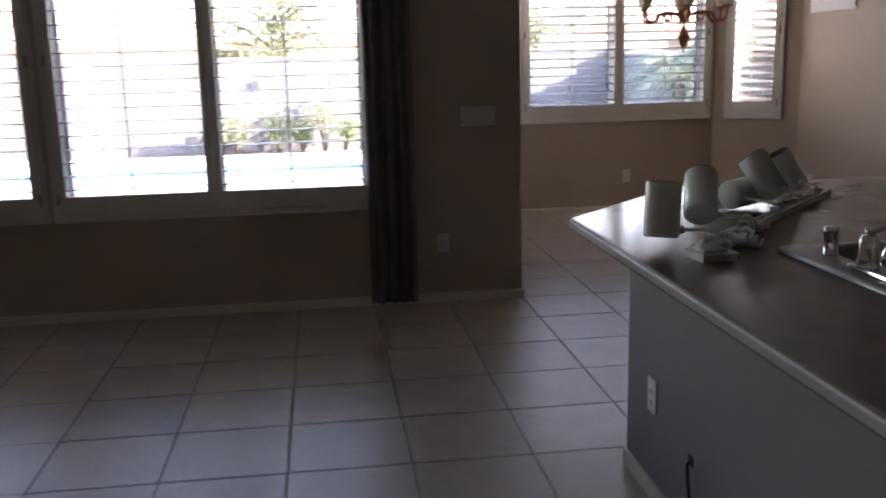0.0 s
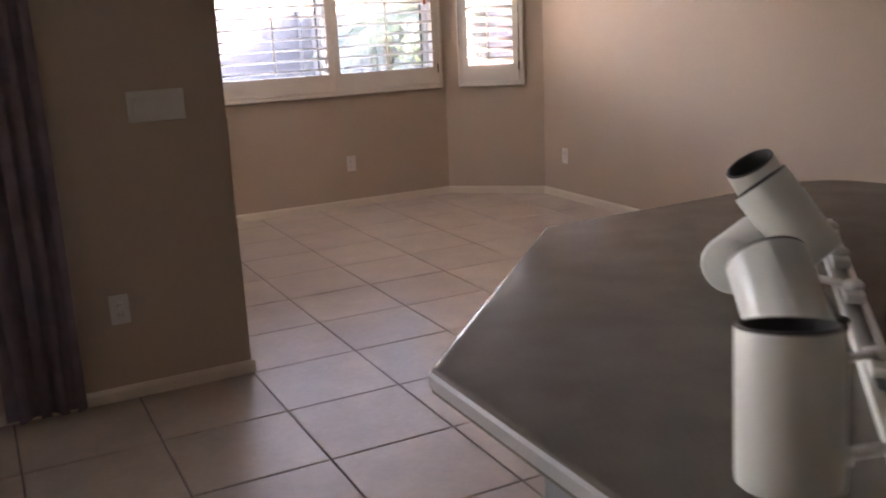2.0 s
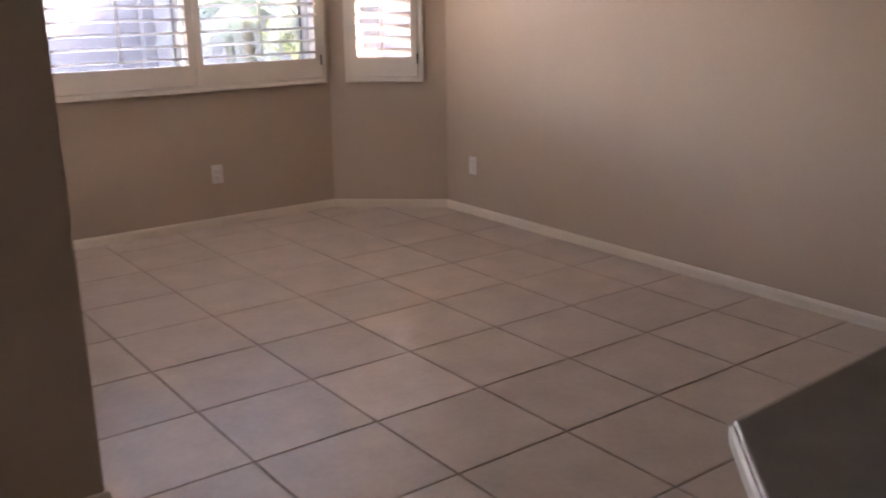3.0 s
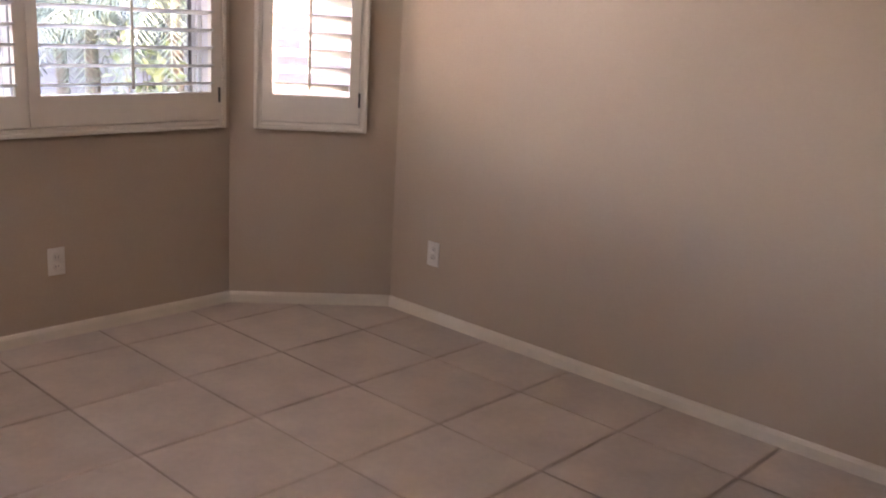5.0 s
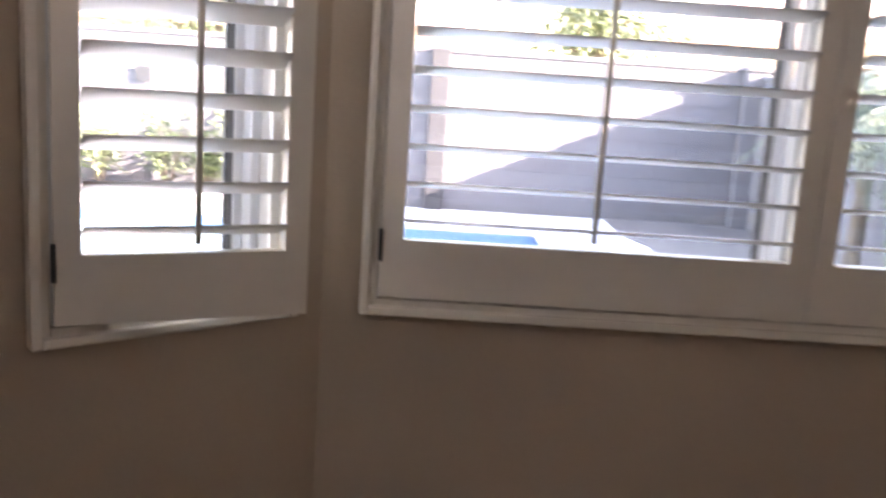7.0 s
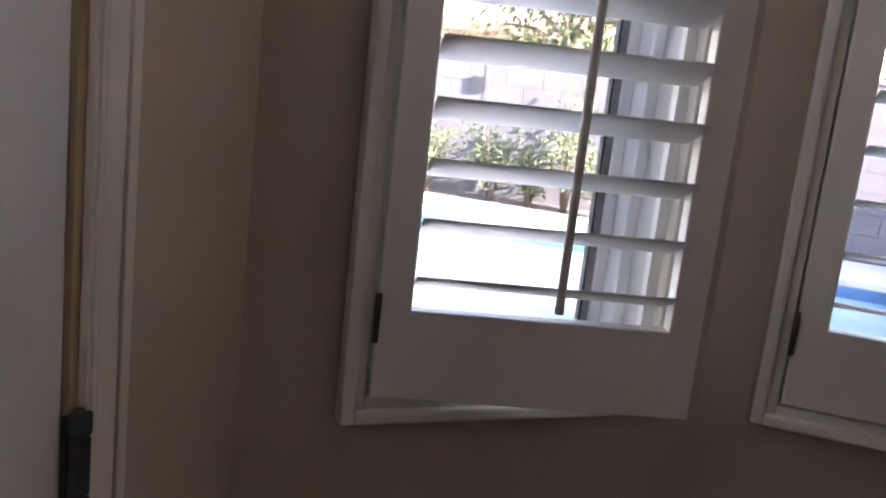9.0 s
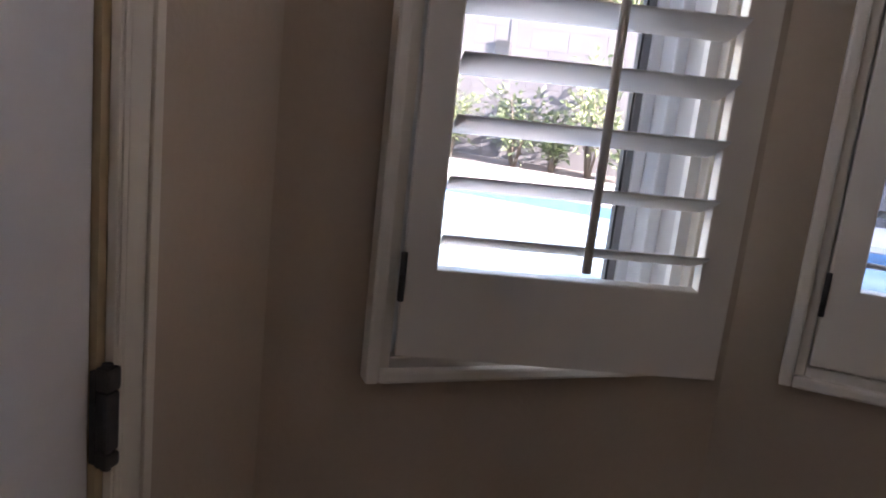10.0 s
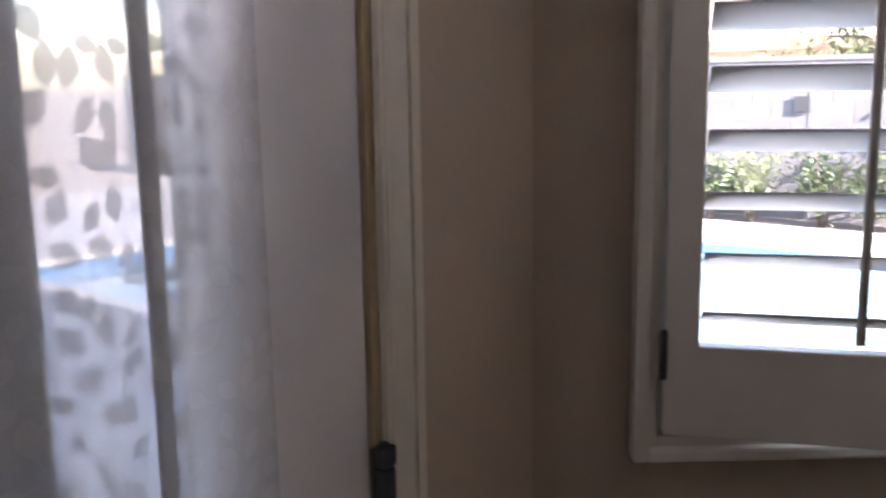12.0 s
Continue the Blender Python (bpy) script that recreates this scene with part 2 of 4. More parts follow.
def lathe(bm, profile, sides=32, m=None):
    """A turned shape from (radius, height) pairs, round z."""
    rings = [[bm.verts.new((r * math.cos(2 * math.pi * j / sides), r * math.sin(2 * math.pi * j / sides), z)) for j in range(sides)] for r, z in profile]
    for a, b in zip(rings, rings[1:]):
        for j in range(sides):
            bm.faces.new((a[j], a[(j + 1) % sides], b[(j + 1) % sides], b[j])).smooth = True
    if m:
        bmesh.ops.transform(bm, matrix=m, verts=[v for r in rings for v in r])


def prism(bm, outline, z0, z1, bevel=0.0):
    low = [bm.verts.new((x, y, z0)) for x, y in outline]
    high = [bm.verts.new((x, y, z1)) for x, y in outline]
    bm.faces.new(low[::-1])
    top = bm.faces.new(high)
    n = len(outline)
    for i in range(n):
        bm.faces.new((low[i], low[(i + 1) % n], high[(i + 1) % n], high[i]))
    if bevel:
        bmesh.ops.bevel(bm, geom=list(top.edges), offset=bevel, segments=3, affect="EDGES", profile=0.5)


def part(name, bm, mat, parent=None, label="", m=None):
    data = bpy.data.meshes.new(name)
    bmesh.ops.recalc_face_normals(bm, faces=bm.faces)
    bm.to_mesh(data)
    bm.free()
    data.materials.append(mat)
    ob = new(name, data)
    if parent is not None:
        ob.parent = parent
    if m is not None:
        ob.matrix_basis = m
    if label:
        ob["label"] = label
    return ob


def shared(name, data, parent, m):
    ob = new(name, data)
    ob.parent = parent
    ob.matrix_basis = m
    return ob


def empty(name, m=None):
    ob = new(name)
    ob.empty_display_size = 0.1
    if m is not None:
        ob.matrix_basis = m
    return ob


def wall_frame(p, q):
    """Local axes of a wall seen from inside: u from p to q, w outwards, z up."""
    u = Vector((q[0] - p[0], q[1] - p[1], 0)).normalized()
    w = Vector((-u.y, u.x, 0))
    return Matrix(((u.x, w.x, 0, p[0]), (u.y, w.y, 0, p[1]), (0, 0, 1, 0), (0, 0, 0, 1)))


# ---- structure ----
T = 0.16                     # wall thickness
H = 2.70                     # ceiling height
WY = 0.466                   # window wall of the family room
BAY_A, BAY_B, BAY_C, BAY_D = (0.0, 2.985), (0.56, 3.44), (2.50, 3.44), (3.085, 2.925)
RX = 3.085
LX, BY = -5.6, -6.8          # far side and back of the room


def wall(name, p, q, openings=(), label="", thick=T, ends=(0.0, 0.0), mat=WALL):
    m = wall_frame(p, q)
    length = math.hypot(q[0] - p[0], q[1] - p[1])
    bm = bmesh.new()
    us = sorted({-ends[0], length + ends[1], *(v for o in openings for v in o[:2])})
    zs = sorted({0.0, H, *(v for o in openings for v in o[2:])})
    solid = {(i, k) for i in range(len(us) - 1) for k in range(len(zs) - 1)
             if not any(o[0] <= us[i] < o[1] and o[2] <= zs[k] < o[3] for o in openings)}
    made = {}

    def vert(i, w, k):
        if (i, w, k) not in made:
            made[i, w, k] = bm.verts.new(m @ Vector((us[i], w * thick, zs[k])))
        return made[i, w, k]

    for i, k in solid:
        for w in (0, 1):
            bm.faces.new((vert(i, w, k), vert(i + 1, w, k), vert(i + 1, w, k + 1), vert(i, w, k + 1)))
        for (a, b), (c, d), other in (((i, k), (i, k + 1), (i - 1, k)), ((i + 1, k), (i + 1, k + 1), (i + 1, k)), ((i, k), (i + 1, k), (i, k - 1)), ((i, k + 1), (i + 1, k + 1), (i, k + 1))):
            if other not in solid:
                bm.faces.new((vert(a, 0, b), vert(c, 0, d), vert(c, 1, d), vert(a, 1, b)))
    return tagged(part(name, bm, mat), label or "tan painted interior wall", "wall", kind="structure"), m


Z0, Z1 = 0.853, 2.26         # outside of the bay's shutter frames
SILL, HEAD = Z0 + 0.03, Z1 - 0.03
wall("wall_family", (LX, WY), (0.0, WY), [(1.0, 2.82, 0.625, 2.2), (2.905, 4.705, 0.625, 2.2)], "tan wall with two tall shuttered windows", thick=T)
wall("wall_door", (0.0, WY + T), BAY_A, [(1.27 - T, 2.216 - T, 0.0, 2.06)], "tan wall with a glazed patio door")
wall("wall_bay_west", BAY_A, BAY_B, [(0.138, 0.611, SILL, HEAD)], "tan angled bay wall with a narrow window", ends=(0.03, 0.0))
wall("wall_bay_north", BAY_B, BAY_C, [(0.088, 1.843, SILL, HEAD)], "tan bay wall below a wide shuttered window", ends=(0.06, 0.06))
wall("wall_bay_east", BAY_C, BAY_D, [(0.130, 0.617, SILL, HEAD)], "tan angled bay wall with a narrow window", ends=(0.0, 0.03))
wall("wall_east", BAY_D, (RX, BY), label="long plain tan painted wall")
wall("wall_south", (RX, BY), (LX, BY), label="plain tan wall closing the room", ends=(T, T))
wall("wall_west", (LX, BY), (LX, WY), label="plain tan wall closing the room", ends=(0, T))

bm = bmesh.new()
box(bm, LX - T, RX + T, BY - T, WY + T, H, H + 0.15)
box(bm, -T, RX + T, WY + T, 3.7, H, H + 0.15)
tagged(part("ceiling", bm, CEIL), "white textured ceiling", "ceiling", kind="structure")

bm = bmesh.new()
box(bm, LX, RX, BY, WY, -0.12, -0.005)
prism(bm, [(0.0, WY), (RX, WY), BAY_D, BAY_C, BAY_B, BAY_A], -0.12, -0.005)
floor = tagged(part("floor", bm, GROUT), "beige square ceramic floor tiles with darker brown grout", "floor", kind="structure")


def baseboard(p, q, m0=0.0, m1=0.0):
    """A board 55 mm high with an eased top, from corner p to corner q; m0 and m1 lengthen its ends."""
    m = wall_frame(p, q)
    length = math.hypot(q[0] - p[0], q[1] - p[1])
    bm = bmesh.new()
    prof = [(0.0, 0.0), (-0.012, 0.0), (-0.012, 0.040), (-0.009, 0.046), (-0.007, 0.052), (0.0, 0.055)]
    a = [bm.verts.new(m @ Vector((-m0, w, z))) for w, z in prof]
    b = [bm.verts.new(m @ Vector((length + m1, w, z))) for w, z in prof]
    for i in range(len(prof)):
        j = (i + 1) % len(prof)
        bm.faces.new((a[i], a[j], b[j], b[i]))
    bm.faces.new(a[::-1]), bm.faces.new(b)
    return tagged(part("baseboard", bm, TRIM), "cream painted baseboard along the wall", "baseboard", kind="structure")


baseboard((LX, WY), (0.0, WY), 0, 0.014)
baseboard((0.0, WY), (0.0, WY + 1.2))
baseboard((0.0, 2.745), BAY_A, 0, -0.004)
baseboard(BAY_A, BAY_B, -0.004, -0.004)
baseboard(BAY_B, BAY_C, -0.004, -0.004)
baseboard(BAY_C, BAY_D, -0.004, -0.004)
baseboard(BAY_D, (RX, BY), -0.004, 0)


# ---- windows and shutters ----
def vinyl_window(name, m, u0, u1, z0, z1, bars=1):
    """A white vinyl window set deep in its opening, with a gasket and panes."""
    root = tagged(empty(name, m), "white vinyl window with clear glass", "window", kind="structure")
    f = 0.026
    bm = bmesh.new()
    for a, b, c, d in ((u0, u0 + f, z0, z1), (u1 - f, u1, z0, z1), (u0 + f, u1 - f, z0, z0 + f), (u0 + f, u1 - f, z1 - f, z1)):
        box(bm, a, b, 0.062, 0.135, c, d, 0.004)
    part("window_frame", bm, VINYL, root)
    cuts = [u0 + f + (u1 - u0 - 2 * f) * i / bars for i in range(bars + 1)]
    for i, (a, b) in enumerate(zip(cuts, cuts[1:])):
        y0 = 0.074 if i % 2 else 0.097
        s = 0.020
        bm = bmesh.new()
        for p0, p1, c, d in ((a, a + s, z0 + f, z1 - f), (b - s, b, z0 + f, z1 - f), (a + s, b - s, z0 + f, z0 + f + s), (a + s, b - s, z1 - f - s, z1 - f)):
            box(bm, p0, p1, y0, y0 + 0.024, c, d, 0.003)
        sash = part("sash", bm, VINYL, root)
        # dark grey strips at the left, right and top of the glass
        bm = bmesh.new()
        g = 0.012
        for p0, p1, c, d in ((a + s, a + s + g, z0 + f + s, z1 - f - s), (b - s - g, b - s, z0 + f + s, z1 - f - s), (a + s + g, b - s - g, z1 - f - s - g, z1 - f - s)):
            box(bm, p0, p1, y0 + 0.004, y0 + 0.020, c, d)
        part("pane_border", bm, PANE_BORDER, sash, "dark grey border along the glass")
        bm = bmesh.new()
        h = g + 0.0035
        for p0, p1, c, d in ((a + s + g, a + s + h, z0 + f + s, z1 - f - s - g), (b - s - h, b - s - g, z0 + f + s, z1 - f - s - g)):
            box(bm, p0, p1, y0 + 0.006, y0 + 0.018, c, d)
        part("gasket", bm, GASKET, sash, "black rubber gasket")
        bm = bmesh.new()
        box(bm, a + s + 0.002, b - s - 0.002, y0 + 0.010, y0 + 0.014, z0 + f + s + 0.002, z1 - f - s - 0.002)
        pane = part("pane", bm, GLASS, sash, "clear glass pane")
        pane.visible_shadow = False
    bm = bmesh.new()
    for a, b, c, d in ((u0 - 0.001, u0 + 0.006, z0, z1), (u1 - 0.006, u1 + 0.001, z0, z1), (u0, u1, z0 - 0.001, z0 + 0.006), (u0, u1, z1 - 0.006, z1 + 0.001)):
        box(bm, a, b, 0.002, 0.0615, c, d)
    part("reveal_lining", bm, REVEAL, root, "white painted reveal")
    return root


def ring(bm, u0, u1, z0, z1, i0, i1, k0, k1, w0, w1, bevel=0.003):
    """A flat frame in one piece: outside u0..u1, z0..z1, opening i0..i1, k0..k1."""
    loops = [[bm.verts.new((u, w, z)) for u, z in c] for w in (w0, w1) for c in (((u0, z0), (u1, z0), (u1, z1), (u0, z1)), ((i0, k0), (i1, k0), (i1, k1), (i0, k1)))]
    made = []
    for a, b in ((loops[0], loops[1]), (loops[1], loops[3]), (loops[3], loops[2]), (loops[2], loops[0])):
        made += [bm.faces.new((a[i], a[(i + 1) % 4], b[(i + 1) % 4], b[i])) for i in range(4)]
    if bevel:
        edges = {e for l in loops for i in range(4) for e in l[i].link_edges if e.other_vert(l[i]) is l[(i + 1) % 4]}
        bmesh.ops.bevel(bm, geom=list(edges), offset=bevel, segments=2, affect="EDGES", profile=0.6)


def louver_mesh(width, blade=0.089, thick=0.008):
    bm = bmesh.new()
    ring = [(0.5 * blade * math.cos(a), 0.5 * thick * math.sin(a)) for a in (2 * math.pi * i / 14 for i in range(14))]
    a = [bm.verts.new((0, w, z)) for w, z in ring]
    b = [bm.verts.new((width, w, z)) for w, z in ring]
    for i in range(14):
        bm.faces.new((a[i], a[(i + 1) % 14], b[(i + 1) % 14], b[i])).smooth = True
    bm.faces.new(a[::-1]), bm.faces.new(b)
    bmesh.ops.recalc_face_normals(bm, faces=bm.faces)
    data = bpy.data.meshes.new("louver")
    bm.to_mesh(data)
    bm.free()
    data.materials.append(SHUT_LIT)
    return data


PITCH = 0.0762


def shutter(m, u0, u1, z0, z1, panels, tilt, rail, label, lap=0.032):
    """Plantation shutters: a frame on the wall and panels of (left, right, left stile, right stile, hinge side, degrees open)."""
    root = tagged(empty("window_shutter", m), label, "shutter", group="plantation shutters")
    bm = bmesh.new()
    f = lap
    for a, b, c, d in ((u0, u0 + f, z0, z1), (u1 - f, u1, z0, z1), (u0 + f, u1 - f, z0, z0 + f), (u0 + f, u1 - f, z1 - f, z1)):
        box(bm, a, b, -0.022, -0.001, c, d, 0.003)
    e = 0.016                                            # raised outer bead
    for a, b, c, d in ((u0 - 0.003, u0 + e, z0 - 0.003, z1 + 0.003), (u1 - e, u1 + 0.003, z0 - 0.003, z1 + 0.003), (u0 + e, u1 - e, z0 - 0.003, z0 + e), (u0 + e, u1 - e, z1 - e, z1 + 0.003)):
        box(bm, a, b, -0.034, -0.0005, c, d, 0.005)
    part("shutter_frame", bm, SHUT, root)
    bm = bmesh.new()
    h = f + 0.018                                        # stop behind the panels
    ring(bm, u0 + f - 0.004, u1 - f + 0.004, z0 + f - 0.004, z1 - f + 0.004, u0 + h, u1 - h, z0 + h, z1 - h, -0.0008, 0.012, 0)
    # the stop takes the daylight-whitened tone too
    part("light_stop", bm, SHUT_LIT, root, "stop behind the panels, in shutter paint whitened for daylight")
    for a, b, sl, sr, hinge, opened in panels:
        width, low, top = b - a, z0 + f + 0.004, z1 - f - 0.004
        pivot = a if hinge == "left" else b
        pm = Matrix.Translation((pivot, -0.030, 0)) @ Matrix.Rotation(radians(-opened if hinge == "left" else opened), 4, "Z")
        off = 0.0 if hinge == "left" else -width
        bm = bmesh.new()
        ring(bm, off, off + width, low, top, off + sl, off + width - sr, rail, top - 0.12, 0.0, 0.028)
        panel = part("panel", bm, SHUT, root, "", pm)
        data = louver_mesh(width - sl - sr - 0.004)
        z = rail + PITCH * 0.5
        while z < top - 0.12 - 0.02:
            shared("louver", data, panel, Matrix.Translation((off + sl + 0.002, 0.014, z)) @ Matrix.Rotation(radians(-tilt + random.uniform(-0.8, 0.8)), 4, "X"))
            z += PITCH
        bm = bmesh.new()
        uc = off + sl + (width - sl - sr) * (0.53 if opened else 0.48)
        tube(bm, [(uc, -0.040, rail + 0.024), (uc, -0.040, top - 0.16)], 0.0062, 10)
        part("tilt_rod", bm, SHUT, panel, "thin vertical tilt rod")
        for hz in (rail - 0.045, (rail + top) / 2, top - 0.14):
            bm = bmesh.new()
            hx = off + (0 if hinge == "left" else width)
            tube(bm, [(hx, -0.004, hz), (hx, -0.004, hz + 0.066)], 0.0045, 10)
            box(bm, hx - 0.004, hx + 0.004, -0.003, 0.001, hz + 0.002, hz + 0.064, 0.001)
            part("hinge", bm, BRONZE, panel, "dark bronze hinge")
    return root


RAIL = 1.013
MW, MN, ME = wall_frame(BAY_A, BAY_B), wall_frame(BAY_B, BAY_C), wall_frame(BAY_C, BAY_D)
vinyl_window("window_1", MW, 0.141, 0.608, SILL + 0.003, HEAD - 0.003)
shutter(MW, 0.135, 0.645, Z0, Z1, [(0.170, 0.612, 0.045, 0.046, "left", 15.0)], 21, RAIL, "cream plantation shutter standing slightly ajar in the bay")
vinyl_window("window_2", MN, 0.091, 1.840, SILL + 0.003, HEAD - 0.003, bars=2)
shutter(MN, 0.085, 1.90, Z0, Z1, [(0.120, 1.0105, 0.046, 0.049, "left", 0), (1.0125, 1.865, 0.045, 0.040, "right", 0)], 12, RAIL, "wide pair of closed cream plantation shutters with open louvers")
vinyl_window("window_3", ME, 0.133, 0.614, SILL + 0.003, HEAD - 0.003)
shutter(ME, 0.117, 0.63, Z0, Z1, [(0.152, 0.595, 0.046, 0.046, "right", 0)], 25, RAIL, "narrow closed cream plantation shutter in the bay")
MF = wall_frame((LX, WY), (-0.02, WY))
vinyl_window("window_4", MF, 2.908, 4.702, 0.628, 2.197, bars=2)
shutter(MF, 2.875, 4.74, 0.595, 2.235, [(2.910, 3.784, 0.05, 0.045, "left", 0), (3.786, 4.705, 0.045, 0.045, "right", 0)], 2, 0.742, "tall cream shutters over the family room window")
vinyl_window("window_5", MF, 1.003, 2.817, 0.628, 2.197, bars=2)
shutter(MF, 0.975, 2.85, 0.595, 2.235, [(1.010, 1.912, 0.05, 0.045, "left", 0), (1.914, 2.815, 0.045, 0.050, "right", 0)], 2, 0.742, "tall cream shutters over the second family room window")

# ---- patio door ----
MD = wall_frame((0.0, WY), BAY_A)          # u runs with y from the window wall
D0, D1 = 1.2775, 2.201                     # door leaf along u
bm = bmesh.new()
for a, b, c, d in ((1.27, 1.2755, 0, 2.055), (2.2045, 2.216, 0, 2.055), (1.2755, 2.2045, 2.04, 2.06)):
    box(bm, a, b, 0.0, T, c, d)
for a, b, c, d in ((1.2756, 1.29, 0, 2.04), (2.186, 2.2045, 0, 2.04)):
    box(bm, a, b, 0.062, 0.10, c, d)
tagged(part("door_jamb", bm, STRIP, None, "", MD), "tan painted door jamb", "jamb", kind="structure")
bm = bmesh.new()
for a, b, c, d in ((1.205, 1.272, 0.0, 2.045), (2.215, 2.274, 0.0, 2.045), (1.205, 2.274, 2.0455, 2.112)):
    box(bm, a, b, -0.012, -0.0005, c, d, 0.002)
    if d - c > 1:
        for k, (g0, g1, w) in enumerate(((0.004, 0.011, 0.015), (0.0115, 0.042, 0.0145), (0.0425, 0.056, 0.0185))):
            box(bm, a + g0 if a > 2 else b - g1, a + g1 if a > 2 else b - g0, -w, -0.0115, c, d, 0.002)
tagged(part("trim", bm, TRIM, None, "", MD), "cream moulded door casing", "door casing", kind="structure")
door = tagged(empty("door_1", MD), "white painted glazed patio door, closed, with a sheer curtain", "door", kind="structure")
G0, G1, GZ0, GZ1 = 1.445, 2.000, 0.26, 1.86
bm = bmesh.new()
for a, b, c, d in ((D0, G0, 0.012, 2.035), (G1, D1, 0.012, 2.035), (G0, G1, 0.012, GZ0), (G0, G1, GZ1, 2.035)):
    box(bm, a, b, 0.006, 0.050, c, d, 0.0015)
for a, b, c, d in ((G0 - 0.018, G0 + 0.010, GZ0 - 0.018, GZ1 + 0.018), (G1 - 0.010, G1 + 0.018, GZ0 - 0.018, GZ1 + 0.018), (G0 + 0.010, G1 - 0.010, GZ0 - 0.018, GZ0 + 0.010), (G0 + 0.010, G1 - 0.010, GZ1 - 0.010, GZ1 + 0.018)):
    box(bm, a, b, -0.002, 0.006, c, d, 0.002)
leaf_part = part("door_leaf", bm, DOORP, door)
bm = bmesh.new()
box(bm, G0 + 0.002, G1 - 0.002, 0.024, 0.030, GZ0 + 0.002, GZ1 - 0.002)
pane = part("pane", bm, GLASS, leaf_part, "clear glass pane")
pane.visible_shadow = False
for hz in (0.24, 0.848, 1.72):
    bm = bmesh.new()
    hu = D1 + 0.0085
    box(bm, D1 - 0.002, hu + 0.006, -0.003, 0.004, hz + 0.019, hz + 0.118, 0.001)
    for z0, z1, grow in ((0.015, 0.031, 0.0008), (0.0318, 0.096, 0.0), (0.0968, 0.122, 0.0008)):
        box(bm, hu - 0.0090 - grow, hu + 0.0110 + grow, -0.0165 - grow, -0.0005, hz + z0, hz + z1, 0.0042)
    tube(bm, [(hu, -0.009, hz + 0.012), (hu, -0.009, hz + 0.125)], 0.0055, 12)
    tube(bm, [(hu + 0.010, -0.010, hz + 0.106), (hu + 0.0175, -0.010, hz + 0.106)], 0.002, 8)
    part("hinge", bm, BRONZE, door, "dark bronze butt hinge")
bm = bmesh.new()
tube(bm, [(D0 + 0.06, -0.004, 1.00), (D0 + 0.06, -0.05, 1.00), (D0 + 0.14, -0.055, 1.00)], 0.009, 12)
lathe(bm, [(0.0, 0.0), (0.028, 0.0), (0.028, 0.008), (0.0, 0.010)], 20, Matrix.Translation((D0 + 0.06, 0.005, 1.0)) @ Matrix.Rotation(radians(90), 4, "X"))
part("door_handle", bm, BRONZE, door, "dark lever handle")


def cloth(name, m, u0, u1, z0, z1, depth, folds, mat, label, category, seed, offset=-0.03, lap=0.35):
    """A hanging pleated cloth with uneven folds."""
    rng = random.Random(seed)
    cols, rows = 240, 24
    ph = [rng.uniform(0, 6.28) for _ in range(4)]
    bm = bmesh.new()
    layer = bm.loops.layers.uv.new("cloth")
    grid, arc = [], []
    for j in range(rows + 1):
        z = z0 + (z1 - z0) * j / rows
        line, run, last, along = [], 0.0, None, []
        for i in range(cols + 1):
            s = i / cols
            sway = 0.06 * math.sin(3.1 * s + 2.0 * j / rows + ph[3])
            a = 2 * math.pi * folds * (s + 0.035 * math.sin(5 * s + ph[0]) + 0.012 * math.sin(2.2 * z + ph[1]))
            w = depth * (0.75 * math.sin(a) + 0.28 * math.sin(2.3 * a + ph[2]) + sway)
            u = u0 + (u1 - u0) * s + lap * depth * math.sin(2 * a + ph[1])
            co = Vector((u, offset + w, z))
            run += (co - last).length if last else 0.0
            last = co
            line.append(bm.verts.new(co)), along.append(run)
        grid.append(line), arc.append(along)
    for j in range(rows):
        for i in range(cols):
            f = bm.faces.new((grid[j][i], grid[j][i + 1], grid[j + 1][i + 1], grid[j + 1][i]))
            f.smooth = True
            for loop, (jj, ii) in zip(f.loops, ((j, i), (j, i + 1), (j + 1, i + 1), (j + 1, i))):
                loop[layer].uv = (arc[jj][ii], z0 + (z1 - z0) * jj / rows)
    return tagged(part(name, bm, mat, None, "", m), label, category)


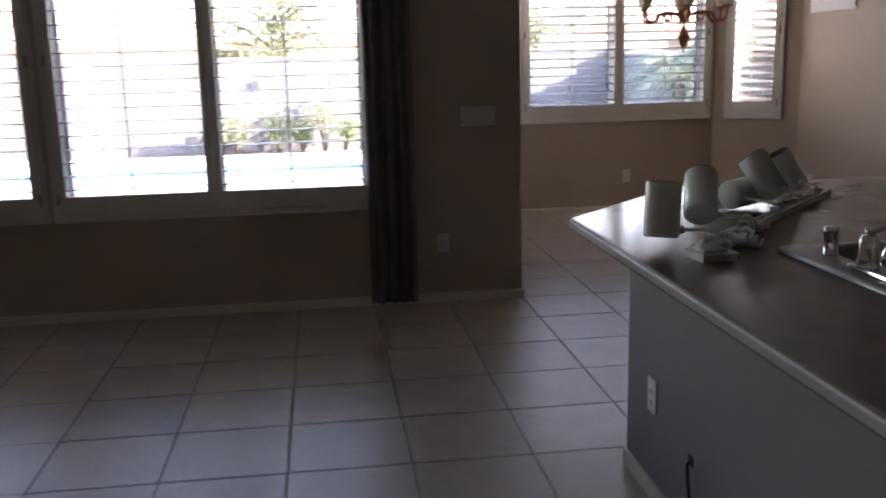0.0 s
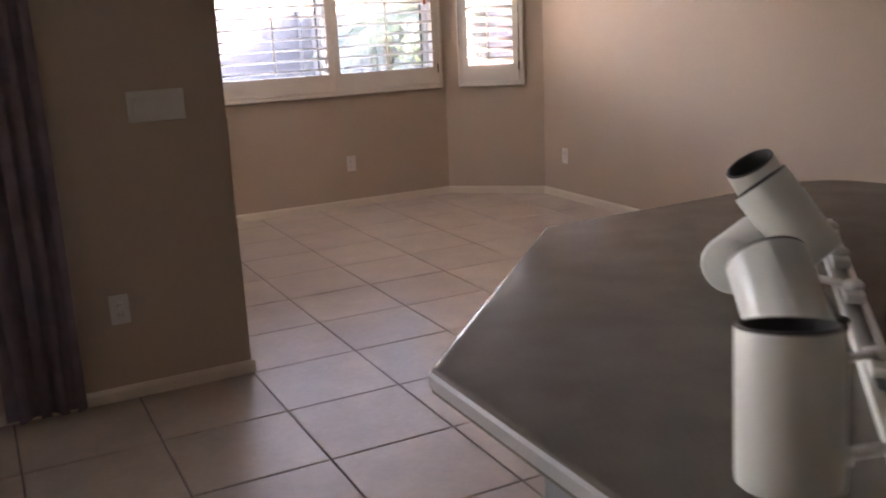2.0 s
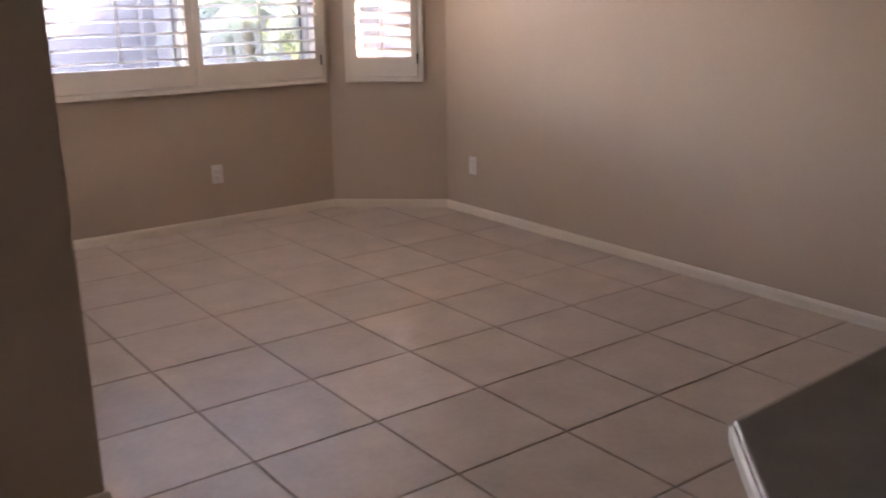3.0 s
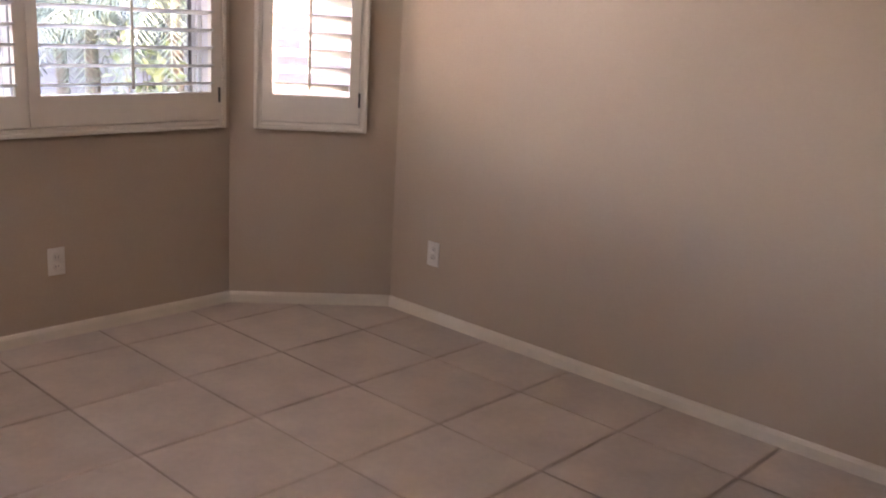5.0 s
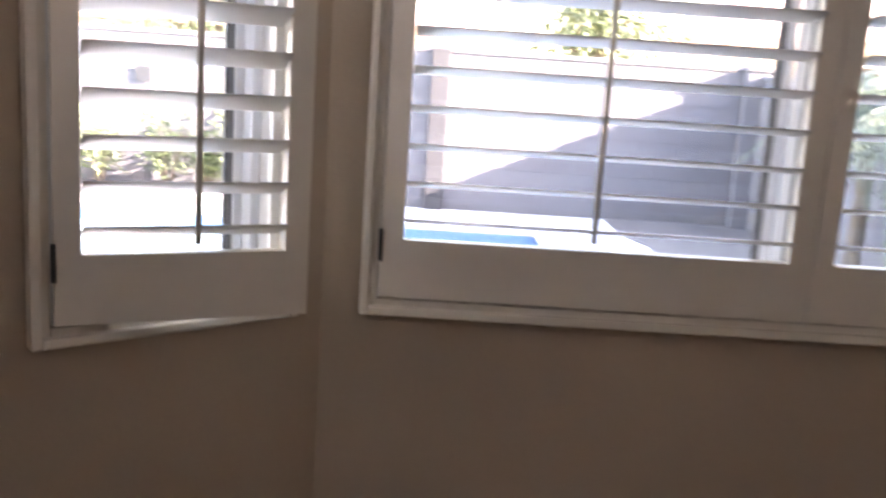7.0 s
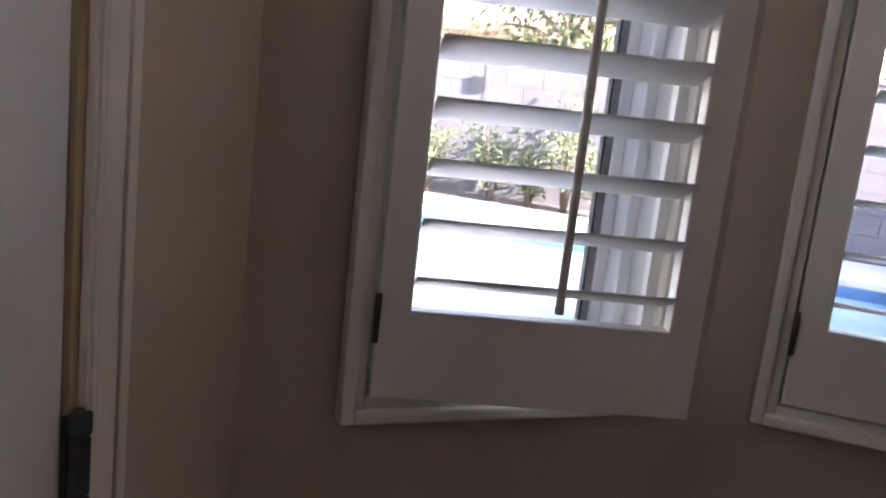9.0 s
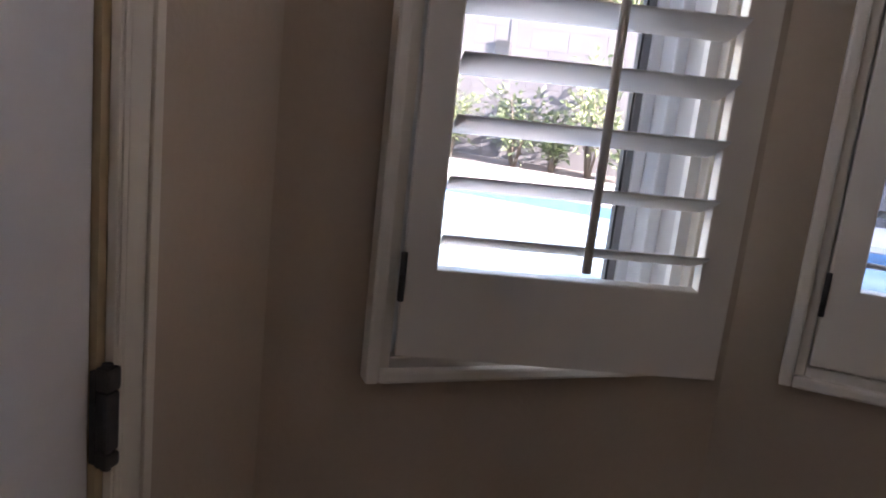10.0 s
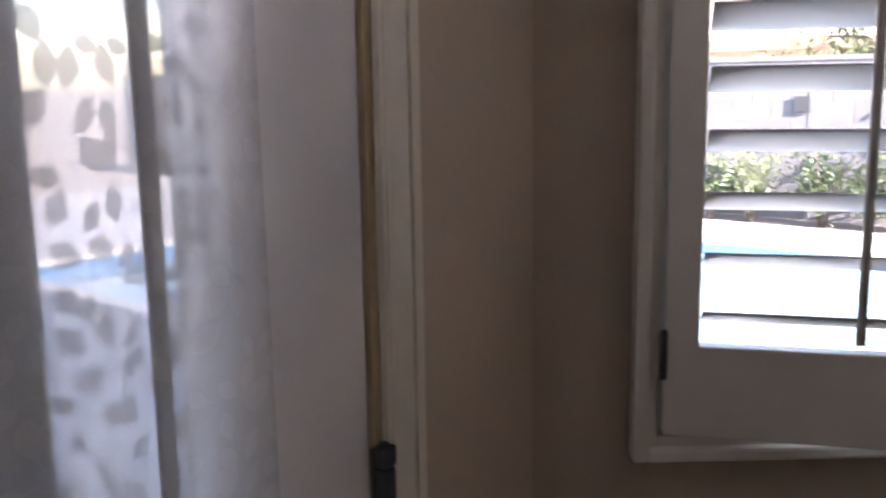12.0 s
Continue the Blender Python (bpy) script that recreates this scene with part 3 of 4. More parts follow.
def sheer_curtain(m, u0, u1, z0, z1, pleats, offset):
    """A sheer cloth that lies in single breadths between narrow Z-shaped pleats, each given by its middle and width."""
    line = [(u0, 0.0)]
    for c, d in pleats:
        line += [(c - d * 0.62, 0.004), (c + d * 0.46, 0.007), (c + d * 0.5, 0.0015), (c - d * 0.46, -0.004), (c - d * 0.5, -0.009), (c + d * 0.48, -0.012), (c + d * 0.7, -0.006)]
    line.append((u1, 0.0))
    fine = []
    for p, q in zip(line, line[1:]):
        n = max(2, int(math.hypot(q[0] - p[0], q[1] - p[1]) / 0.004))
        fine += [(p[0] + (q[0] - p[0]) * k / n, p[1] + (q[1] - p[1]) * k / n) for k in range(n)]
    fine.append(line[-1])
    for _ in range(3):
        fine = [fine[0]] + [tuple((a[i] + 2 * b[i] + c[i]) / 4 for i in (0, 1)) for a, b, c in zip(fine, fine[1:], fine[2:])] + [fine[-1]]
    arc = [0.0]
    for p, q in zip(fine, fine[1:]):
        arc.append(arc[-1] + math.hypot(q[0] - p[0], q[1] - p[1]))
    rows = 28
    bm = bmesh.new()
    layer = bm.loops.layers.uv.new("cloth")
    grid = []
    for j in range(rows + 1):
        z = z0 + (z1 - z0) * j / rows
        grid.append([bm.verts.new((u + 0.004 * math.sin(2.6 * z + 9.0 * u), offset + w + 0.005 * math.sin(46.0 * u + 1.2 * z) + 0.0035 * math.sin(17.0 * u - 2.1 * z), z)) for u, w in fine])
    for j in range(rows):
        for i in range(len(fine) - 1):
            f = bm.faces.new((grid[j][i], grid[j][i + 1], grid[j + 1][i + 1], grid[j + 1][i]))
            f.smooth = True
            for loop, (jj, ii) in zip(f.loops, ((j, i), (j, i + 1), (j + 1, i + 1), (j + 1, i))):
                loop[layer].uv = (arc[ii], z0 + (z1 - z0) * jj / rows)
    return tagged(part("sheer_curtain", bm, SHEER, None, "", m), "white sheer curtain with a grey leaf print on the door", "curtain")


sheer_curtain(MD, 1.40, 2.045, 0.14, 1.95, [(1.455, 0.030), (1.525, 0.036), (1.615, 0.030), (1.710, 0.034), (1.806, 0.046), (1.921, 0.028)], -0.029)
bm = bmesh.new()
tube(bm, [(1.38, -0.029, 1.952), (2.07, -0.029, 1.952)], 0.006, 12)
for a in (1.385, 2.065):
    box(bm, a - 0.006, a + 0.006, -0.031, 0.006, 1.944, 1.960, 0.001)
tagged(part("curtain_rod", bm, BRONZE, None, "", MD), "thin dark rod above the sheer curtain", "curtain rod")

cloth("drape", MF, 4.665, 4.95, 0.03, 2.40, 0.026, 4.0, DRAPE, "dark plum floor-length drape beside the window", "curtain", 9, offset=-0.085)
bm = bmesh.new()
tube(bm, [(0.6, -0.085, 2.42), (4.98, -0.085, 2.42)], 0.013, 14)
for a in (0.62, 2.86, 4.95):
    box(bm, a - 0.012, a + 0.012, -0.09, -0.0005, 2.405, 2.435, 0.002)
tagged(part("curtain_rod", bm, BRONZE, None, "", MF), "dark metal rod above the family room windows", "curtain rod")

# ---- switch and socket plates ----
def wall_plate(m, u, z, gangs=0, label="ivory double socket on the wall"):
    """A cover plate: two sockets, or a row of rocker switches."""
    root = tagged(empty("wall_switch" if gangs else "wall_outlet", m @ Matrix.Translation((u, 0, z))), label, "switch" if gangs else "outlet", group="wall plates")
    half = 0.036 if not gangs else 0.023 * gangs + 0.013
    bm = bmesh.new()
    box(bm, -half, half, -0.006, -0.0005, -0.058, 0.058, 0.003)
    plate = part("plate", bm, PLATE, root)
    if gangs:
        for g in range(gangs):
            bm = bmesh.new()
            c = (g - (gangs - 1) / 2) * 0.046
            box(bm, c - 0.0165, c + 0.0165, -0.010, -0.0062, -0.033, 0.033, 0.002)
            part("rocker", bm, PLATE, plate)
    else:
        for c in (-0.020, 0.020):
            bm = bmesh.new()
            lathe(bm, [(0.0, 0.0), (0.0165, 0.0), (0.0165, 0.002), (0.0, 0.0025)], 18, Matrix.Translation((0, -0.0062, c)) @ Matrix.Rotation(radians(90), 4, "X"))
            face = part("socket", bm, PLATE, plate)
            for s in (-0.006, 0.006):
                bm = bmesh.new()
                box(bm, s - 0.001, s + 0.001, -0.0096, -0.0088, c - 0.004, c + 0.005)
                part("slot", bm, SLOT, face)
    return root


MR = wall_frame(BAY_D, (RX, BY))
wall_plate(MN, 1.66 - BAY_B[0], 0.333)
wall_plate(MR, BAY_D[1] - 2.645, 0.326)
wall_plate(MR, BAY_D[1] + 0.22, 0.365)
wall_plate(MF, -0.487 - LX, 0.366)
wall_plate(MF, -0.26 - LX, 1.125, gangs=4, label="ivory four-gang switch plate beside the drape")

# ---- peninsula ----
CZ = 0.932
edge = [(-0.388, -5.4), (-0.376, -2.045)]
edge += [(0.225, -1.425), (1.02, -1.395)]
edge += [(1.02 + 0.16 * math.sin(a), -1.555 + 0.16 * math.cos(a)) for a in (radians(d) for d in range(15, 91, 15))]
edge += [(1.17, -2.15), (0.72, -2.55), (0.72, -5.4)]
S0, S1, SY0, SY1 = 0.03, 0.59, -3.52, -2.695            # sink cut-out


def counter():
    """Top with a square hole for the sink: an outer slab in three strips."""
    bm = bmesh.new()
    prism(bm, edge, CZ - 0.038, CZ, 0.006)
    top = part("countertop", bm, COUNTER)
    hole = bmesh.new()
    box(hole, S0 + 0.012, S1 - 0.012, SY0 + 0.012, SY1 - 0.012, CZ - 0.3, CZ + 0.1)
    cutter = part("cutter", hole, COUNTER)
    mod = top.modifiers.new("hole", "BOOLEAN")
    mod.object, mod.operation, mod.solver = cutter, "DIFFERENCE", "EXACT"
    deps = bpy.context.evaluated_depsgraph_get()
    data = bpy.data.meshes.new_from_object(top.evaluated_get(deps))
    top.modifiers.clear()
    top.data = data
    bpy.data.objects.remove(cutter)
    tagged(top, "dark glossy laminate countertop with a clipped corner", "countertop")
    bm = bmesh.new()
    n = len(edge)
    prof = [(-0.0008, -0.034), (0.0035, -0.030), (0.0045, -0.012), (0.0005, -0.0065)]
    rows = []
    for i in range(n):
        p, q, r = Vector(edge[i - 1]), Vector(edge[i]), Vector(edge[(i + 1) % n])
        a, b = (q - p).normalized(), (r - q).normalized()
        nrm = (Vector((-a.y, a.x)) + Vector((-b.y, b.x))).normalized()
        rows.append([bm.verts.new((q.x + nrm.x * o, q.y + nrm.y * o, CZ + z)) for o, z in prof])
    for i in range(n - 1):
        for j in range(3):
            bm.faces.new((rows[i][j], rows[i + 1][j], rows[i + 1][j + 1], rows[i][j + 1]))
    part("edge_band", bm, CEDGE, top, "pale laminate edge band")
    return top


counter()
base_out = [(-0.14, -5.4), (-0.14, -1.965), (0.30, -1.62), (0.98, -1.60), (0.98, -2.08), (0.62, -2.45), (0.62, -5.4)]
base = tagged(empty("peninsula_base"), "grey painted peninsula base under the countertop", "cabinet")
for p, q in zip(base_out, base_out[1:] + base_out[:1]):
    bm = bmesh.new()
    box(bm, 0, math.hypot(q[0] - p[0], q[1] - p[1]), 0.0, 0.03, 0.0, CZ - 0.0385, m=wall_frame(q, p))
    part("panel", bm, BASEP, base)
for p, q in zip(base_out[:3], base_out[1:4]):
    m = wall_frame(q, p)
    length = math.hypot(q[0] - p[0], q[1] - p[1])
    bm = bmesh.new()
    box(bm, 0.0, length + 0.006, -0.013, -0.0005, 0.0, 0.060, 0.004, m=m)
    part("skirting", bm, TRIM, base, "cream skirting board")
MP = Matrix(((0, 1, 0, -0.14), (-1, 0, 0, 0), (0, 0, 1, 0), (0, 0, 0, 1)))   # u towards -y, w into the base
wall_plate(MP, 2.215, 0.353)
bm = bmesh.new()
tube(bm, [(-0.141, -2.55, 0.27), (-0.156, -2.555, 0.262), (-0.158, -2.565, 0.22), (-0.152, -2.57, 0.15), (-0.158, -2.56, 0.05), (-0.18, -2.54, 0.012), (-0.26, -2.60, 0.007)], 0.005, 8)
box(bm, -0.146, -0.1405, -2.566, -2.534, 0.255, 0.285, 0.001)
tagged(part("cable", bm, GASKET), "black cable hanging from a small plate", "cable")

# sink and taps
sink = tagged(empty("sink"), "taupe drop-in kitchen sink with a raised rounded rim", "sink")


def rounded(x0, x1, y0, y1, r, z):
    """A rectangle with round corners at height z, always of 28 points."""
    out = []
    for cx, cy, a in ((x1 - r, y1 - r, 0), (x0 + r, y1 - r, 90), (x0 + r, y0 + r, 180), (x1 - r, y0 + r, 270)):
        out += [(cx + r * math.cos(radians(a + 15 * k)), cy + r * math.sin(radians(a + 15 * k)), z) for k in range(7)]
    return out


def loft(loops, name, mat, parent, closed=False):
    """One smooth skin through loops of equal length."""
    bm = bmesh.new()
    rings = [[bm.verts.new(p) for p in loop] for loop in loops]
    n = len(rings[0])
    for p, q in zip(rings, rings[1:]):
        for i in range(n):
            bm.faces.new((p[i], p[(i + 1) % n], q[(i + 1) % n], q[i])).smooth = True
    if closed:
        bm.faces.new(rings[-1])
    return part(name, bm, mat, parent)


x0, x1, y0, y1 = S0 + 0.10, S1 - 0.03, SY0 + 0.03, SY1 - 0.03
loft([rounded(S0 - 0.012, S1 + 0.012, SY0 - 0.012, SY1 + 0.012, 0.03, CZ + 0.0008),
      rounded(S0 - 0.011, S1 + 0.011, SY0 - 0.011, SY1 + 0.011, 0.03, CZ + 0.009),
      rounded(S0 - 0.004, S1 + 0.004, SY0 - 0.004, SY1 + 0.004, 0.026, CZ + 0.014),
      rounded(x0 - 0.022, x1 + 0.012, y0 - 0.012, y1 + 0.012, 0.085, CZ + 0.0135),
      rounded(x0 - 0.006, x1 + 0.004, y0 - 0.004, y1 + 0.004, 0.078, CZ + 0.009),
      rounded(x0, x1, y0, y1, 0.075, CZ - 0.002)], "rim", SINKM, sink)
loft([rounded(x0, x1, y0, y1, 0.075, CZ - 0.002), rounded(x0 + 0.006, x1 - 0.006, y0 + 0.006, y1 - 0.006, 0.07, CZ - 0.13),
      rounded(x0 + 0.02, x1 - 0.02, y0 + 0.02, y1 - 0.02, 0.06, CZ - 0.175), rounded(x0 + 0.06, x1 - 0.06, y0 + 0.06, y1 - 0.06, 0.05, CZ - 0.19)], "bowl", SINKM, sink, True)
FX = 0.075
bm = bmesh.new()
lathe(bm, [(0.0, 0.0), (0.0205, 0.0), (0.0205, 0.004), (0.0185, 0.006), (0.0185, 0.058), (0.0195, 0.060), (0.0195, 0.070), (0.017, 0.073), (0.0, 0.073)], 24, Matrix.Translation((FX + 0.017, -2.838, CZ + 0.0145)))
tagged(part("side_sprayer", bm, CHROME), "chrome side sprayer standing on the sink rim", "sprayer")
tap = tagged(empty("faucet"), "chrome kitchen faucet with a low arched spout", "faucet")
bm = bmesh.new()
box(bm, FX - 0.028, FX + 0.028, -3.20, -2.985, CZ + 0.0145, CZ + 0.028, 0.006)
part("base_plate", bm, CHROME, tap)
bm = bmesh.new()
lathe(bm, [(0.0, 0.0), (0.026, 0.0), (0.025, 0.02), (0.022, 0.045), (0.023, 0.062), (0.016, 0.076), (0.0, 0.079)], 24, Matrix.Translation((FX, -3.03, CZ + 0.026)))
part("body", bm, CHROME, tap)
bm = bmesh.new()
tube(bm, [(FX, -3.10, CZ + 0.026), (FX + 0.002, -3.10, CZ + 0.07), (FX + 0.03, -3.10, CZ + 0.11), (FX + 0.10, -3.10, CZ + 0.13), (FX + 0.18, -3.10, CZ + 0.12), (FX + 0.20, -3.10, CZ + 0.095)], 0.0125, 14)
part("spout", bm, CHROME, tap)
bm = bmesh.new()
tube(bm, [(FX, -3.03, CZ + 0.100), (FX - 0.01, -3.035, CZ + 0.112), (FX + 0.07, -3.04, CZ + 0.130)], [0.012, 0.011, 0.007], 12)
part("handle", bm, CHROME, tap)

# ---- track light lying on the countertop ----
track = tagged(empty("track_light"), "dismounted white track light with five cylinder heads on the countertop", "track light")
P0, P1 = Vector((-0.215, -2.700, 0)), Vector((0.668, -1.805, 0))
along = (P1 - P0).normalized()
across = Vector((-along.y, along.x, 0))
TZ = CZ + 0.0005
tm = Matrix(((along.x, across.x, 0, P0.x), (along.y, across.y, 0, P0.y), (0, 0, 1, TZ), (0, 0, 0, 1)))
LEN = (P1 - P0).length
bm = bmesh.new()
box(bm, 0.05, LEN, -0.018, 0.018, 0.0, 0.006, 0.001, m=tm)
for s in (-1, 1):
    box(bm, 0.05, LEN, s * 0.0165 - 0.0025, s * 0.0165 + 0.0025, 0.0055, 0.022, 0.001, m=tm)
    box(bm, 0.05, LEN, s * 0.0125 - 0.0035, s * 0.0125 + 0.0035, 0.019, 0.0225, 0.001, m=tm)
part("rail", bm, PLASTIC, track, "white aluminium rail")
# feed box: a shallow white tray with a notched wall
bm = bmesh.new()
fm = Matrix.Translation((-0.188, -2.748, TZ)) @ Matrix.Rotation(radians(5), 4, "Z") @ Matrix.Diagonal((0.82, 1.10, 1.0, 1))
box(bm, -0.056, 0.056, -0.040, 0.040, 0.0, 0.004, 0.0015, m=fm)
for a, b, c, d in ((-0.058, -0.054, -0.042, 0.042), (0.054, 0.058, -0.042, 0.042), (-0.054, 0.020, -0.042, -0.038), (0.034, 0.054, -0.042, -0.038), (-0.054, 0.054, 0.038, 0.042)):
    box(bm, a, b, c, d, 0.0, 0.020, 0.0012, m=fm)
box(bm, -0.064, 0.064, -0.048, 0.048, 0.018, 0.022, 0.002, m=fm)
feed = part("feed_box", bm, PLASTIC, track, "white plastic feed box")
bm = bmesh.new()
box(bm, -0.046, 0.036, -0.030, 0.036, 0.0222, 0.030, 0.005, m=fm)
for k in range(4):
    box(bm, -0.040 + 0.020 * k, -0.030 + 0.020 * k, 0.006, 0.026, 0.029, 0.036, 0.002, m=fm)
part("terminal_block", bm, PLASTIC, feed)


def head(spot, top, bottom, r=0.0498):
    """A cylinder head from its closed end to its open end, with an adaptor on the rail at spot metres along it."""
    top, bottom = Vector(top), Vector(bottom)
    axis = (top - bottom).normalized()
    length = (top - bottom).length
    m = Matrix.Translation(bottom) @ axis.to_track_quat("Z", "Y").to_matrix().to_4x4()
    bm = bmesh.new()
    lathe(bm, [(0.0, 0.0), (r - 0.006, 0.0), (r - 0.001, 0.004), (r, 0.012), (r, length - 0.002), (r - 0.001, length), (r - 0.003, length), (r - 0.004, length - 0.002), (r - 0.004, length * 0.35), (0.0, length * 0.35)], 40, m)
    can = part("lamp_head", bm, LAMPW, track, "white enamelled cylinder head")
    bm = bmesh.new()
    lathe(bm, [(r - 0.0012, length + 0.0005), (r - 0.0012, length + 0.003), (r - 0.007, length + 0.003), (r - 0.0075, length - 0.03), (r - 0.012, length - 0.06), (0.0, length - 0.062)], 40, m)
    part("baffle", bm, LAMPK, can, "black ribbed baffle")
    foot = tm @ Vector((spot, 0, 0.022))
    side = foot - (bottom + axis * length * 0.16)
    side = (side - axis * side.dot(axis)).normalized()
    knuckle = bottom + axis * length * 0.16 + side * (r + 0.012)
    bm = bmesh.new()
    tube(bm, [bottom + axis * length * 0.16 + side * (r - 0.004), knuckle], 0.012, 14)
    tube(bm, [knuckle - side * 0.004, (knuckle + foot) / 2 + Vector((0, 0, 0.012)), foot + Vector((0, 0, 0.02))], 0.006, 12)
    part("arm", bm, PLASTIC, can, "white swivel arm")
    bm = bmesh.new()
    am = tm @ Matrix.Translation((spot, 0, 0.0))
    box(bm, -0.040, 0.040, -0.0145, 0.0145, 0.0228, 0.038, 0.004, m=am)
    lathe(bm, [(0.0, 0.0), (0.015, 0.0), (0.015, 0.007), (0.010, 0.012), (0.0, 0.013)], 20, am @ Matrix.Translation((0, 0, 0.0382)))
    part("adaptor", bm, PLASTIC, can, "white rail adaptor")


head(0.14, (-0.247, -2.552, 1.110), (-0.261, -2.574, 0.960))
head(0.40, (-0.045, -2.330, 1.094), (-0.088, -2.436, 0.990))
head(0.70, (0.312, -1.975, 0.994), (0.178, -2.038, 0.983))
head(0.90, (0.272, -2.010, 1.107), (0.325, -2.090, 0.984))
head(1.10, (0.470, -1.790, 1.090), (0.545, -1.815, 0.960))
# spiral lamps and fittings lying beside the rail
def spiral_bulb(x, y, turn, size=1.0):
    bulb = tagged(empty("spiral_bulb", Matrix.Translation((x, y, TZ)) @ Matrix.Rotation(radians(turn), 4, "Z") @ Matrix.Diagonal((size, size, size, 1))), "white spiral lamp bulb lying beside the track light", "light bulb", group="spiral bulbs")
    bm = bmesh.new()
    pts = [(0.022 + 0.0045 * i / 2.2, 0.021 * math.cos(0.62 * i), 0.028 + 0.021 * math.sin(0.62 * i)) for i in range(32)]
    tube(bm, pts, 0.0062, 8)
    part("spiral", bm, PLASTIC, bulb)
    bm = bmesh.new()
    lathe(bm, [(0.0, -0.03), (0.012, -0.03), (0.013, -0.006), (0.024, 0.0), (0.027, 0.02), (0.024, 0.027), (0.0, 0.028)], 24, Matrix.Translation((0, 0, 0.028)) @ Matrix.Rotation(radians(90), 4, "Y"))
    part("bulb_base", bm, PLASTIC, bulb)


spiral_bulb(-0.118, -2.672, -115, 0.74)
spiral_bulb(-0.066, -2.630, 150, 0.76)
spiral_bulb(-0.052, -2.618, -50, 0.72)
spiral_bulb(0.012, -2.540, -150, 0.70)
spiral_bulb(0.105, -2.440, 165, 0.70)
bm = bmesh.new()
lathe(bm, [(0.0, 0.0), (0.011, 0.0), (0.014, 0.006), (0.014, 0.024), (0.011, 0.030), (0.007, 0.031), (0.006, 0.022), (0.0, 0.021)], 18, Matrix.Translation((0.186, -2.262, CZ + 0.0145)) @ Matrix.Rotation(radians(-90), 4, "Y") @ Matrix.Rotation(radians(25), 4, "X"))
tagged(part("lamp_socket", bm, LAMPK), "small black lamp socket lying beside the white rail", "lamp socket")

# ---- chandelier over the breakfast corner ----
lamp = tagged(empty("chandelier", Matrix.Translation((1.53, 1.784, 0))), "copper chandelier with curled arms and cream glass shades", "chandelier")
bm = bmesh.new()
lathe(bm, [(0.0, 1.465), (0.007, 1.467), (0.010, 1.476), (0.006, 1.486), (0.008, 1.50), (0.020, 1.512), (0.030, 1.540), (0.046, 1.578), (0.048, 1.588), (0.034, 1.606), (0.020, 1.632), (0.010, 1.665), (0.009, 1.685), (0.026, 1.695), (0.050, 1.725), (0.058, 1.755), (0.034, 1.785), (0.018, 1.82), (0.028, 1.87), (0.014, 1.92), (0.009, 2.02), (0.0, 2.03)], 24)
part("column", bm, COPPER, lamp)
bm = bmesh.new()
lathe(bm, [(0.0, 2.699), (0.06, 2.699), (0.055, 2.68), (0.015, 2.665), (0.0, 2.664)], 24)
tube(bm, [(0, 0, 2.02), (0, 0, 2.67)], 0.005, 8)
part("stem", bm, COPPER, lamp)
for i in range(6):
    a = radians(60 * i + 14)
    d = Vector((math.cos(a), math.sin(a), 0))
    bm = bmesh.new()
    pts = [d * (0.03 + 0.19 * k / 6) + Vector((0, 0, 1.735 + 0.030 * math.sin(2.4 * k / 6) - 0.012 * k / 6)) for k in range(7)]
    pts += [d * (0.275 - 0.055 * math.cos(t)) + Vector((0, 0, 1.742 - 0.054 * math.sin(t))) for t in (math.pi * k / 10 for k in range(1, 11))]
    pts.append(d * 0.33 + Vector((0, 0, 1.780)))
    tube(bm, pts, 0.0105, 10)
    curl = [d * (0.135 + 0.038 * math.cos(t) * (1 - 0.07 * t)) + Vector((0, 0, 1.722 + 0.033 * math.sin(t) * (1 - 0.07 * t))) for t in (0.45 * k for k in range(14))]
    tube(bm, curl, 0.007, 6)
    arm = part("arm", bm, COPPER, lamp)
    bm = bmesh.new()
    lathe(bm, [(0.0, 0.0), (0.012, 0.001), (0.018, 0.010), (0.034, 0.020), (0.036, 0.026), (0.012, 0.028), (0.0, 0.028)], 18, Matrix.Translation(d * 0.33 + Vector((0, 0, 1.772))))
    part("cup", bm, COPPER, arm)
    bm = bmesh.new()
    lathe(bm, [(0.022, 0.0), (0.034, 0.012), (0.046, 0.045), (0.052, 0.085), (0.064, 0.115), (0.0615, 0.115), (0.049, 0.086), (0.043, 0.046), (0.031, 0.014), (0.0, 0.004)], 24, Matrix.Translation(d * 0.33 + Vector((0, 0, 1.7985))))
    part("shade", bm, CANDLE, arm, "frosted cream glass bell shade")

# plain board and hook on the long wall
bm = bmesh.new()
box(bm, 0.145, 0.84, -0.014, -0.0005, 1.775, 2.22, 0.003)
tagged(part("wall_board", bm, PAPER, None, "", MR), "plain white board on the long tan wall", "board")
bm = bmesh.new()
tube(bm, [(0.885, -0.0005, 1.85), (0.885, -0.03, 1.84), (0.885, -0.042, 1.815), (0.885, -0.03, 1.80)], 0.006, 8)
lathe(bm, [(0.0, 0.0), (0.016, 0.0), (0.016, 0.004), (0.0, 0.005)], 14, Matrix.Translation((0.885, -0.0005, 1.85)) @ Matrix.Rotation(radians(90), 4, "X"))
tagged(part("wall_hook", bm, BRONZE, None, "", MR), "small dark hook on the wall beside the board", "hook")

